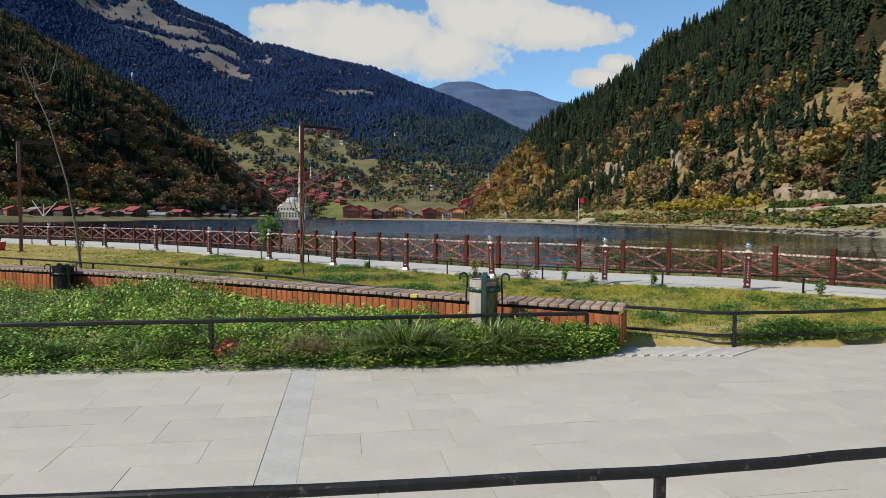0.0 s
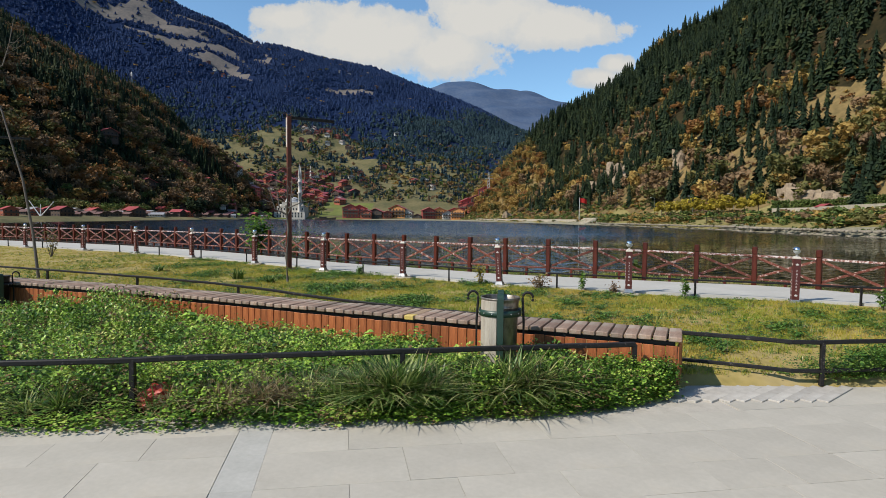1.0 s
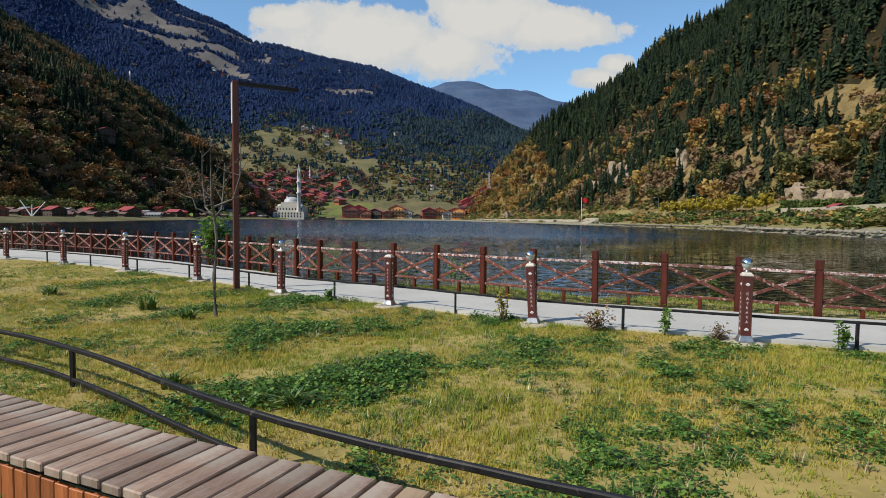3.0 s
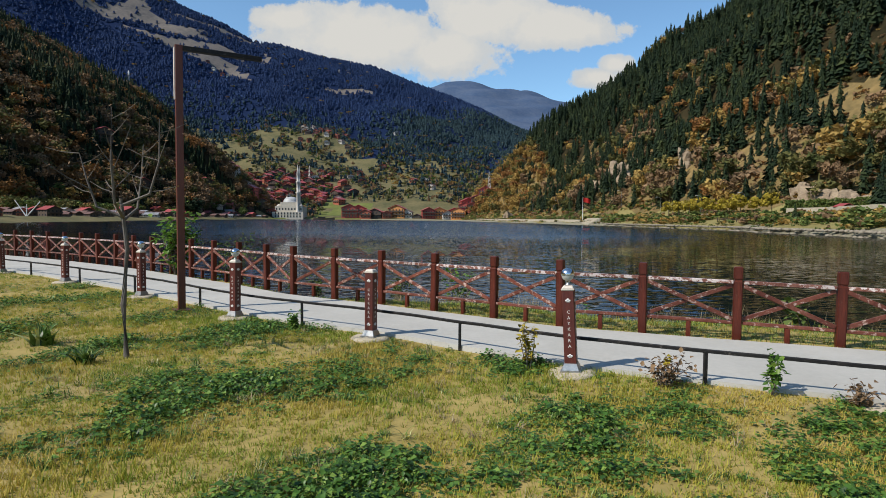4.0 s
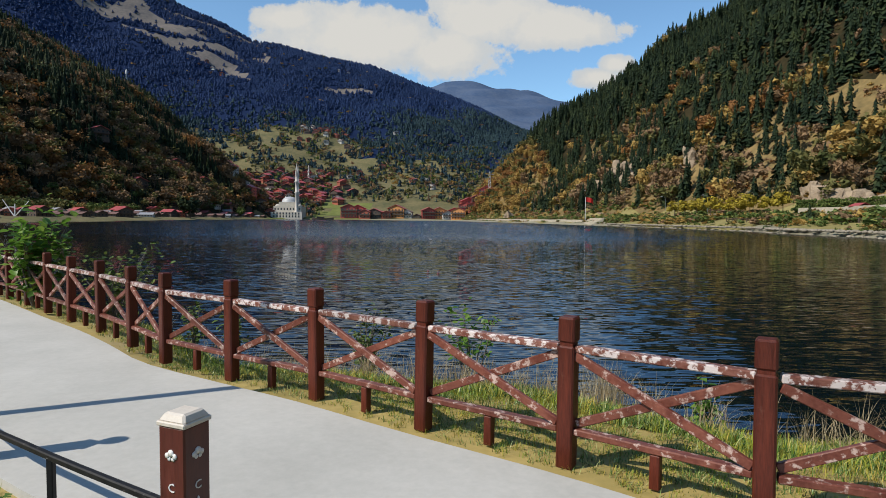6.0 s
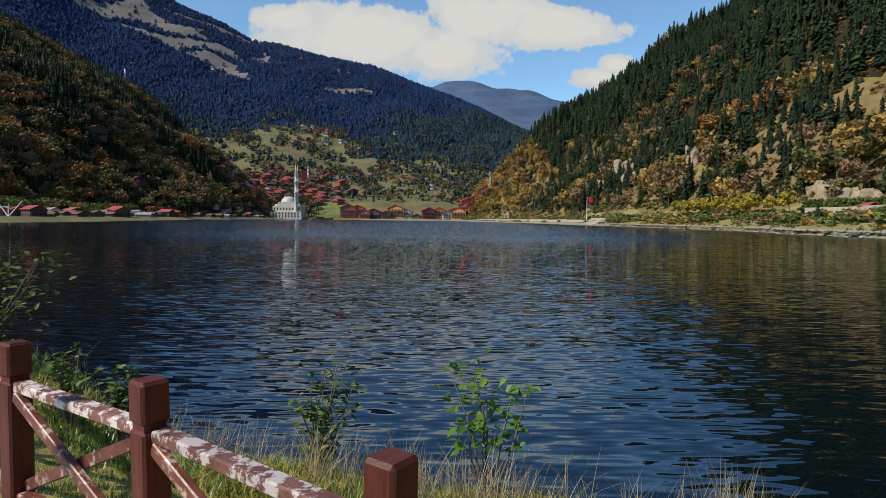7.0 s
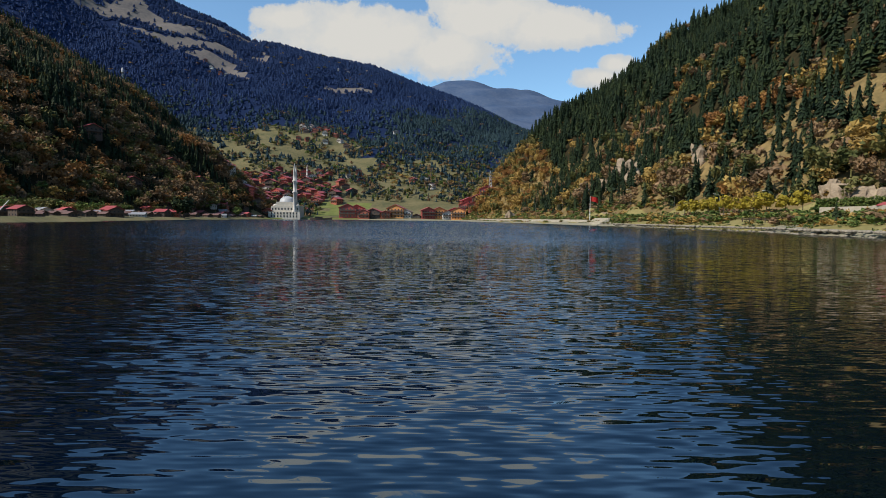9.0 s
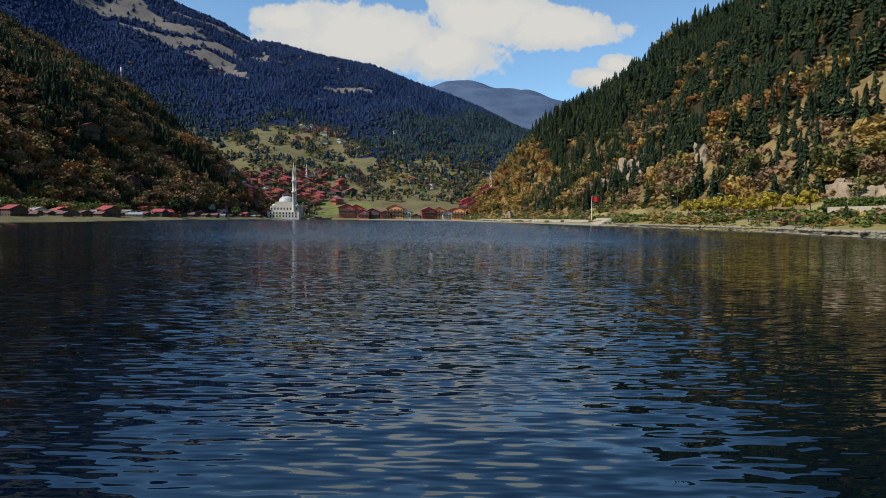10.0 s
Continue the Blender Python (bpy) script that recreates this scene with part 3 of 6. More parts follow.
def add_bollard_lamp(b):
    bm = bmesh.new()
    lathe(bm, [(0.034, 1.018), (0.034, 1.03), (0.024, 1.035), (0.022, 1.075), (0.03, 1.082)], 16)
    part("lamp_neck", bm, M_STEEL, b)
    bm = bmesh.new()
    lathe(bm, [(0.03, 1.078), (0.050, 1.09), (0.066, 1.112), (0.074, 1.142), (0.076, 1.150)], 20)
    part("lamp_bowl", bm, M_BOWL, b, "clouded pale lamp bowl")
    bm = bmesh.new()
    lathe(bm, [(0.079, 1.146), (0.081, 1.154), (0.075, 1.18), (0.059, 1.203), (0.032, 1.218), (0.0, 1.222)], 24)
    part("lamp_globe", bm, M_CHROME, b, "polished chrome lamp dome")
    return tagged(b, "dark red square bollard lamp with white lettering and chrome globe", "bollard", "bollards along the promenade")


rng = random.Random(11)
dark = build_bollard()
first = add_bollard_lamp(build_bollard())
placed = False
for i, (x, y) in enumerate(BOLLARDS):
    nx, ny = BOLLARDS[min(i + 1, len(BOLLARDS) - 1)][0] - BOLLARDS[max(i - 1, 0)][0], BOLLARDS[min(i + 1, len(BOLLARDS) - 1)][1] - BOLLARDS[max(i - 1, 0)][1]
    turn = math.degrees(math.atan2(ny, nx)) + 180
    lean = -3.4 if i == 3 else rng.uniform(-0.8, 0.8)
    m = pose(x, y, 0.0 if x < 5 else -0.05, rng.uniform(-0.6, 0.6), lean, 0) @ pose(0, 0, 0, 0, 0, turn + 12)
    if i == 4:
        dark.matrix_basis = m
    elif not placed:
        first.matrix_basis, placed = m, True
    else:
        copy_thing(first, m)


# ---- street lamps ----
def build_lamp():
    b = empty("street_lamp")
    bm = bmesh.new()
    box(bm, 0.13, 0.13, 4.95, pose(0, 0, 0), 0.006)
    part("pole", bm, M_LAMP, b)
    bm = bmesh.new()
    box(bm, 0.022, 0.09, 0.95, pose(-0.076, 0, 3.95), 0.003)
    part("light_strip", bm, M_CREAM, b, "white light strip")
    bm = bmesh.new()
    box(bm, 1.45, 0.12, 0.085, pose(0.79, 0, 4.862), 0.006)
    part("arm", bm, M_BLACK, b, "black light arm")
    bm = bmesh.new()
    box(bm, 0.3, 0.3, 0.02, pose(0, 0, 0.0), 0.004)
    part("base_plate", bm, M_LAMP, b)
    return tagged(b, "tall rust-brown street lamp with horizontal black arm", "street lamp", "street lamps")


lamp = build_lamp()
lamp.matrix_basis = pose(-4.75, 22.62, 0.0, 0, 0, 31)
copy_thing(lamp, pose(-18.7, 28.0, 0.0, 0, 0, 28))


# ---- plaza paving ----
xs = np.linspace(-40, 30, 141)
strip("plaza", np.c_[xs, xs * 0 - 30], np.c_[xs, plaza_y(xs)], PLAZA_Z, 0.25, M_JOINT, "plaza bed of pale sand joints", "plaza")


# ---- low black rails ----
def build_rail(line, height, step, label, foot=0.0, lower=False, size=0.045, phase=0):
    r = empty("low_rail")
    q, d = along(line, 0.35)
    n = max(2, round(step / 0.35))
    rng = random.Random(len(line))
    run = [Vector((x, y, foot + height + rng.uniform(-0.004, 0.004))) for x, y in q]
    stops = sorted({0, len(run) - 1, *range(phase, len(run), n)})
    for i, j in zip(stops, stops[1:]):
        seg = run[i:j + 1]
        bm = bmesh.new()
        sweep(bm, seg, size, size)
        part("top_bar", bm, M_BLACK, r)
        if lower:
            bm = bmesh.new()
            sweep(bm, [p - Vector((0, 0, height - 0.05)) for p in seg], size * 0.9, size * 0.9)
            part("lower_bar", bm, M_BLACK, r)
    for i in stops:
        p = run[i]
        bm = bmesh.new()
        box(bm, size, size, height + 0.12, pose(p.x, p.y, foot - 0.12), 0.005)
        part("post", bm, M_BLACK, r)
    return tagged(r, label, "railing")


build_rail([(2.3, 9.56), (0.5, 9.24), (-1.2, 8.93), (-1.6, 8.86), (-3.7, 8.46), (-8, 7.8), (-13, 7.2)], 0.39, 2.6, "low black steel rail half buried in weeds", size=0.05)
build_rail([(12, 12.6), (9.5, 11.4), (6.7, 10.3), (4.42, 9.86), (3.5, 10.17), (1.6, 11.14), (0.2, 11.85), (-1.22, 12.7), (-4.27, 15.0), (-8.2, 17.0), (-14, 19.6), (-22, 23)], 0.37, 3.15, "low black double steel rail round the lawn behind the bench", lower=True, size=0.045, phase=5)
build_rail([(-5.89, 3.75), (-1.7, 4.07), (1.35, 4.45), (2.8, 4.75), (5.5, 5.28)], 0.53, 2.45, "low black steel rail along the plaza", foot=PLAZA_Z, size=0.05)
build_rail([(x + 0.05, y - 0.06) for x, y in INNER[1:-2]], 0.36, 3.0, "low black steel rail along the promenade", size=0.04, phase=5)


# ---- the long bench ----
def build_bench():
    b = empty("bench")
    tagged(b, "long curved slatted bench of weathered brown planks with orange-brown boarded front", "bench")
    rng = random.Random(5)
    q, d = along(BENCH, 0.148)
    bm = bmesh.new()
    box(bm, 0.131, 0.60, 0.05, pose(0, 0, 0), 0.007)
    plank = mesh_of("plank", bm, M_PLANK)
    bm = bmesh.new()
    box(bm, 0.131, 0.60, 0.05, pose(0, 0, 0), 0.007)
    newer = mesh_of("plank", bm, material("paler_plank", (0.24, 0.155, 0.09), (0.42, 0.30, 0.19), 3, 0.7, 0.3, stretch=(9, 1, 4), dist=0.005))
    bm = bmesh.new()
    box(bm, 0.126, 0.13, 0.056, pose(0, -0.238, -0.002), 0.006)
    patch = mesh_of("paint_patch", bm, material("yellow_paint", (0.48, 0.34, 0.08), (0.62, 0.46, 0.14), 9, 0.6, 0.1))
    nearest = int(np.argmin(np.hypot(q[:, 0] + 0.25, q[:, 1] - 10.6)))
    for i, ((x, y), (dx, dy)) in enumerate(zip(q, d)):
        n = Vector((-dy, dx, 0))
        n = n if n.y > 0 else -n
        c = Vector((x, y, 0)) + n * 0.30
        turn = math.degrees(math.atan2(dy, dx))
        board = part("plank", newer if i == nearest else plank, None, b, m=pose(c.x, c.y, 0.425 + rng.uniform(-0.004, 0.004), rng.uniform(-0.5, 0.5), rng.uniform(-0.6, 0.6), turn + rng.uniform(-0.9, 0.9)))
        if i == nearest:
            flip = 180 if (board.matrix_basis.to_3x3() @ Vector((0, 1, 0))).y < 0 else 0
            part("paint_patch", patch, None, board, "yellow painted end", m=pose(0, 0, 0, 0, 0, flip))
    q, d = along(BENCH, 0.118, 0.03)
    bm = bmesh.new()
    box(bm, 0.111, 0.024, 0.415, pose(0, 0, -0.04), 0.004)
    slat = mesh_of("front_slat", bm, M_SLAT)
    for (x, y), (dx, dy) in zip(q, d):
        n = Vector((-dy, dx, 0))
        n = n if n.y > 0 else -n
        part("front_slat", slat, None, b, m=pose(x + n.x * 0.05, y + n.y * 0.05, rng.uniform(-0.006, 0.004), rng.uniform(-0.4, 0.4), rng.uniform(-0.4, 0.4), math.degrees(math.atan2(dy, dx))))
    # end boards, bearers
    x, y = 2.70, 9.50
    for t in (0.1, 0.3, 0.5):
        part("end_board", slat, None, b, m=pose(x + 0.03 + 0.44 * t, y + 0.92 * t - 0.01, 0.0, 0, 0, 64))
    q, d = along(BENCH, 0.5)
    for off in (0.1, 0.5):
        bm = bmesh.new()
        pts = []
        for (px, py), (dx, dy) in zip(q, d):
            n = Vector((-dy, dx, 0))
            n = n if n.y > 0 else -n
            pts.append(Vector((px, py, 0.392)) + n * off)
        sweep(bm, pts, 0.05, 0.06)
        part("bearer", bm, M_BLACK, b)


build_bench()


# ---- waste bin ----
def build_bin(m, label, metal=None, wood=None, band_paint=None):
    b = empty("waste_bin")
    b.matrix_basis = m
    bm = bmesh.new()
    lathe(bm, [(0.165, 0.10), (0.175, 0.12), (0.188, 0.62), (0.196, 0.625), (0.188, 0.64), (0.192, 0.70), (0.198, 0.706), (0.192, 0.713), (0.197, 0.775), (0.209, 0.785), (0.211, 0.80), (0.205, 0.808), (0.198, 0.80), (0.19, 0.70), (0.186, 0.64), (0.17, 0.13), (0.0, 0.13)], 36)
    part("drum", bm, metal or M_DRUM, b, "grooved steel drum")
    bm = bmesh.new()
    lathe(bm, [(0.218, 0.615), (0.226, 0.615), (0.226, 0.68), (0.218, 0.68), (0.218, 0.615)], 36)
    band = part("band", bm, band_paint or M_GREEN, b, "riveted steel band")
    for i in range(14):
        a = 2 * math.pi * i / 14 + 0.2
        bm = bmesh.new()
        lathe(bm, [(0.009, 0), (0.009, 0.006), (0.004, 0.010), (0, 0.010)], 8, Matrix.Translation((0.226 * math.cos(a), 0.226 * math.sin(a), 0.648)) @ Vector((math.cos(a), math.sin(a), 0)).to_track_quat("Z", "Y").to_matrix().to_4x4())
        part("rivet", bm, M_STEEL, band)
    for a0 in (3.6, 3.95, 4.28):
        bm = bmesh.new()
        box(bm, 0.075, 0.018, 0.66, Matrix.Translation((0.207 * math.cos(a0), 0.207 * math.sin(a0), 0.12)) @ Matrix.Rotation(a0 + math.pi / 2, 4, "Z"), 0.004)
        part("stave", bm, wood or M_BIN, b, "weathered stave")
    for a0, out in ((4.62, 0), (1.45, 0)):
        u = Vector((math.cos(a0), math.sin(a0), 0))
        pts = [u * 0.235 + Vector((0, 0, 0.0)), u * 0.235 + Vector((0, 0, 0.80))] + [u * (0.235 - 0.04 * (1 - math.cos(t))) + Vector((0, 0, 0.80 + 0.05 * math.sin(t))) for t in np.linspace(0.3, 3.4, 9)]
        bm = bmesh.new()
        for p, q in zip(pts, pts[1:]):
            d = (q - p).normalized()
            side = Vector((-u.y, u.x, 0))
            up = side.cross(d)
            box(bm, 0.065, 0.008, (q - p).length + 0.004, Matrix.Translation(p) @ Matrix((side, up, d)).transposed().to_4x4())
        part("strap", bm, M_GREEN, b, "green flat steel strap curled at its end")
    for a0 in (3.05, 6.1):
        u = Vector((math.cos(a0), math.sin(a0), 0))
        pts = [u * 0.25 + Vector((0, 0, 0.0)), u * 0.25 + Vector((0, 0, 0.55)), u * 0.235 + Vector((0, 0, 0.80))] + [u * (0.235 + 0.055 * (1 - math.cos(t))) + Vector((0, 0, 0.80 + 0.06 * math.sin(t))) for t in np.linspace(0.4, 3.7, 10)]
        bm = bmesh.new()
        tube(bm, pts, 0.013, 8)
        part("hook_post", bm, M_BLACK, b, "black hooked post")
    return tagged(b, label, "waste bin")


build_bin(pose(0.89, 9.66, 0.06, 0, 0, 0), "grey steel waste bin with green band, hooks and pale staves")
build_bin(pose(-7.6, 13.75, -0.2, 0, 0, 60), "black hooked waste bin beside the bench", M_BLACK, M_BLACK, M_BLACK)


# ---- boards beside the bench ----
def build_boards():
    b = empty("boardwalk")
    bm = bmesh.new()
    box(bm, 0.115, 0.8, 0.03, None, 0.004)
    me = mesh_of("board", bm, M_DECK)
    rng = random.Random(9)
    for i in range(10):
        part("board", me, None, b, m=pose(2.92 + 0.168 * i, 9.52 + 0.004 * i, PLAZA_Z - 0.008, 0, 0, -50 + rng.uniform(-1.5, 1.5)))
    tagged(b, "bleached grey boards laid at the plaza edge", "boardwalk")


build_boards()


# ---- scattering of many small pieces ----
def scatter(name, templates, which, at, scale, turn, mats, mat_of=None, smooth=False):
    """One mesh out of many copies of small triangle templates (verts, faces)."""
    vs, fs, ms, base = [], [], [], 0
    for k, (tv, tf) in enumerate(templates):
        sel = np.where(which == k)[0]
        if not len(sel):
            continue
        c, s = np.cos(turn[sel])[:, None], np.sin(turn[sel])[:, None]
        sc = scale[sel]
        x, y, z = tv[:, 0][None] * sc[:, 0:1], tv[:, 1][None] * sc[:, 0:1], tv[:, 2][None] * sc[:, 1:2]
        p = np.stack([c * x - s * y, s * x + c * y, z], -1) + at[sel][:, None]
        f = tf[None] + (base + np.arange(len(sel)) * len(tv))[:, None, None]
        vs.append(p.reshape(-1, 3))
        fs.append(f.reshape(-1, 3))
        if mat_of is not None:
            ms.append(np.repeat(mat_of[sel], len(tf)))
        base += len(sel) * len(tv)
    me = from_arrays(name, np.concatenate(vs), np.concatenate(fs), mats, smooth)
    if mat_of is not None:
        me.polygons.foreach_set("material_index", np.concatenate(ms).astype(np.int32))
    return new(name, me)


def conifer(rng, tiers, arms, girth=0.165):
    """Ragged whorls of drooping boughs round a thin stem, one unit high."""
    v, f = [], []
    for k in range(tiers):
        t = k / tiers
        z0 = 0.07 + 0.88 * t
        r = (girth * (1 - t) ** 0.8 + 0.012) * rng.uniform(0.75, 1.15)
        top = min(1.0, z0 + 0.10 * (1 - t) + 1.1 / tiers)
        ph = rng.uniform(0, 6)
        for i in range(arms):
            a = ph + 2 * math.pi * i / arms + rng.uniform(-0.25, 0.25)
            w = rng.uniform(0.34, 0.62) * 5 / arms
            b = len(v)
            v.append((0, 0, top + rng.uniform(-0.02, 0.02)))
            for side in (-1, 1):
                rr = r * rng.uniform(0.6, 1.25)
                v.append((rr * math.cos(a + side * w), rr * math.sin(a + side * w), z0 + rng.uniform(-0.03, 0.03)))
            f.append((b, b + 1, b + 2))
    b = len(v)
    for a in (0, 1.57, 3.14, 4.71):
        v.append((girth * 0.42 * math.cos(a), girth * 0.42 * math.sin(a), 0.05))
    v.append((0, 0, 1.0))
    f += [(b + i, b + (i + 1) % 4, b + 4) for i in range(4)]
    return np.array(v), np.array(f)


def broadleaf(rng, clumps, leaves, size):
    """A crown of leaf clumps with gaps, on a short trunk, one unit high."""
    v, f = [], []
    for k in range(clumps):
        a, el = rng.uniform(0, 6.28), rng.uniform(-0.4, 1.2)
        rr = rng.uniform(0.08, 0.24)
        c = np.array((rr * math.cos(a) * 1.25, rr * math.sin(a) * 1.25, 0.60 + 0.26 * math.sin(el) * rng.uniform(0.6, 1.2)))
        cr = rng.uniform(0.10, 0.17)
        for i in range(leaves):
            d = np.array([rng.gauss(0, 1) for _ in range(3)])
            d /= np.linalg.norm(d)
            p = c + d * cr * rng.uniform(0.75, 1.1)
            t = np.cross(d, (0.3, 0.5, 0.8))
            t /= np.linalg.norm(t)
            s = np.cross(d, t)
            an = rng.uniform(0, 6.28)
            t, s = t * math.cos(an) + s * math.sin(an), s * math.cos(an) - t * math.sin(an)
            q = size * rng.uniform(0.7, 1.3)
            b = len(v)
            v += [p - t * q * 1.2 - d * q * 0.4, p + t * q * 1.2 - d * q * 0.3, p + s * q * 1.7 + d * q * 0.25]
            f += [(b, b + 1, b + 2)]
    b = len(v)
    for a in (0, 2.1, 4.2):
        v.append((0.025 * math.cos(a), 0.025 * math.sin(a), -0.08))
    v.append((0, 0, 0.62))
    f += [(b, b + 1, b + 3), (b + 1, b + 2, b + 3), (b + 2, b, b + 3)]
    return np.array([tuple(p) for p in v]), np.array(f)


M_SPRUCE = leafy("spruce_needles", [(0.0, (0.008, 0.017, 0.010)), (0.5, (0.015, 0.027, 0.012)), (1.0, (0.045, 0.058, 0.020))], 0.75, 0.0, patch=0.07)
# far spruce: navy stands for haze and cloud shade on the mountain
M_SPRUCE_FAR = leafy("hazed_far_spruce", [(0.0, (0.014, 0.030, 0.080)), (1.0, (0.024, 0.048, 0.120))], 0.85, 0.0, patch=0.01)
# lighter teal copy of the far spruce, coloured for sunlit slopes
M_SPRUCE_MID = leafy("sunlit_teal_spruce", [(0.0, (0.016, 0.034, 0.044)), (1.0, (0.036, 0.062, 0.066))], 0.85, 0.0, patch=0.02)
M_OLIVE = leafy("olive_leaves", [(0.0, (0.05, 0.065, 0.02)), (0.6, (0.13, 0.12, 0.04)), (1.0, (0.24, 0.19, 0.06))], 0.65, 0.15, patch=0.1)
M_GOLD = leafy("golden_leaves", [(0.0, (0.19, 0.12, 0.03)), (0.5, (0.34, 0.22, 0.065)), (1.0, (0.50, 0.35, 0.11))], 0.65, 0.2, patch=0.1)
M_RUST = leafy("rust_leaves", [(0.0, (0.14, 0.06, 0.022)), (0.5, (0.25, 0.12, 0.04)), (1.0, (0.38, 0.20, 0.065))], 0.65, 0.15, patch=0.1)
M_BROWN = leafy("brown_leaves", [(0.0, (0.12, 0.08, 0.046)), (1.0, (0.32, 0.20, 0.105))], 0.7, 0.1, patch=0.1)
M_BUSH = leafy("bush_leaves", [(0.0, (0.045, 0.075, 0.02)), (0.7, (0.12, 0.17, 0.045)), (1.0, (0.24, 0.24, 0.07))], 0.6, 0.2)
M_YELLOW = leafy("yellow_leaves", [(0.0, (0.22, 0.17, 0.02)), (1.0, (0.46, 0.36, 0.05))], 0.6, 0.25)
WOODS = [M_SPRUCE, M_OLIVE, M_GOLD, M_RUST, M_BROWN, M_SPRUCE_FAR, M_SPRUCE_MID]

trng = random.Random(31)
CONES = [conifer(trng, 13, 6) for _ in range(7)]
CONES_MID = [conifer(trng, 7, 5, 0.18) for _ in range(5)]
CONES_FAR = [conifer(trng, 2, 4, 0.2) for _ in range(5)]
LEAFY = [broadleaf(trng, 13, 11, 0.058) for _ in range(6)]
LEAFY_MID = [broadleaf(trng, 12, 10, 0.05) for _ in range(6)]
LEAFY_FAR = [broadleaf(trng, 7, 7, 0.085) for _ in range(5)]


def in_view(x, y):
    return np.abs(x) < 0.84 * np.maximum(y, 1) + 12


def hill_woods(name, seed, n, xr, yr, ground, others, cones, leafs, min_h, autumn, far=False, label=""):
    rs = np.random.RandomState(seed)
    x, y = rs.uniform(*xr, n), rs.uniform(*yr, n)
    h = ground(x, y)
    top = np.maximum.reduce([g(x, y) for g in others])
    z = land_z(x, y)
    keep = in_view(x, y) & (h > min_h) & (h >= top - 1)
    x, y, z, h = x[keep], y[keep], z[keep], h[keep]
    b = bumps(x * 0.22, y, 75, seed + 1) * 0.75 + bumps(x, y, 34, seed + 2) * 0.4 + rs.normal(0, 0.25, len(x)) + np.where((y > 540) & (x < 110) & (x > -60), 0.9 * np.clip((y - 540) / 60, 0, 1), 0)
    low = np.clip(1 - h / 130, 0, 1) - (0 if far else 0.7) * np.clip((h - 110) / 90, 0, 1)
    gold = b + autumn + 0.55 * low > 0.55
    bare = (bumps(x, y, 55, seed + 7) > 0.75) & (h < 90) & (rs.uniform(size=len(x)) < 0.4)
    x, y, z, h, gold, b = (a[~bare] for a in (x, y, z, h, gold, b))
    m = len(x)
    kind = np.zeros(m, int)
    tone = rs.uniform(size=m) + 0.35 * bumps(x, y, 60, seed + 9) + np.where((y > 560) & (x > -60) & (x < 110), 0.35, 0)
    kind[gold] = np.where(tone[gold] > 1.0, 3, np.where(tone[gold] > 0.62, 2, np.where(tone[gold] > 0.28, 1, 4)))
    if far:
        kind[gold] = np.where(tone[gold] > 0.84, 3, np.where(tone[gold] > 0.81, 2, np.where(tone[gold] > 0.52, 1, 4)))
    nc = len(cones)
    which = np.where(gold, nc + rs.randint(0, len(leafs), m), rs.randint(0, nc, m))
    tall = np.where(gold, rs.uniform(7, 14, m) * (1.12 if far else 1.0), rs.uniform(14, 27, m) * (0.8 if far else 1.0) * (0.55 + 0.45 * np.clip(h / 110, 0, 1)))
    wide = np.where(gold, tall * rs.uniform(0.95, 1.35, m), tall * rs.uniform(0.85, 1.15, m))
    ob = scatter(name, cones + leafs, which, np.c_[x, y, z - 0.3], np.c_[wide, tall], rs.uniform(0, 6.28, m), WOODS, kind)
    return tagged(ob, label, "forest", kind="stuff")


hill_woods("hillside_forest", 41, 13500, (-30, 620), (130, 900), hill_right, [mountain], CONES, LEAFY, 6, -0.2, label="dark spruce and golden autumn trees covering the steep slope")
hill_woods("shaded_forest", 52, 19000, (-900, -200), (260, 1050), hill_left, [mountain], CONES_MID, LEAFY_MID, 5, 0.5, far=True, label="shaded autumn woods of spruce and rust broadleaf trees")


def hill_shrubs():
    rs = np.random.RandomState(47)
    n = 9000
    x, y = rs.uniform(20, 330, n), rs.uniform(130, 800, n)
    h = hill_right(x, y)
    keep = in_view(x, y) & (h > 2) & (h < 120) & (bumps(x, y, 55, 48) > -0.5)
    x, y = x[keep][:4200], y[keep][:4200]
    m = len(x)
    tall = rs.uniform(1.6, 4.5, m)
    ob = scatter("hillside_shrubs", LEAFY_FAR, rs.randint(0, len(LEAFY_FAR), m), np.c_[x, y, land_z(x, y) - tall * 0.3], np.c_[tall * 1.6, tall], rs.uniform(0, 6.28, m), WOODS, rs.choice([1, 2, 4, 4, 3], m))
    tagged(ob, "golden and brown shrubs covering open ground of the slope", "shrubs", kind="stuff")


hill_shrubs()


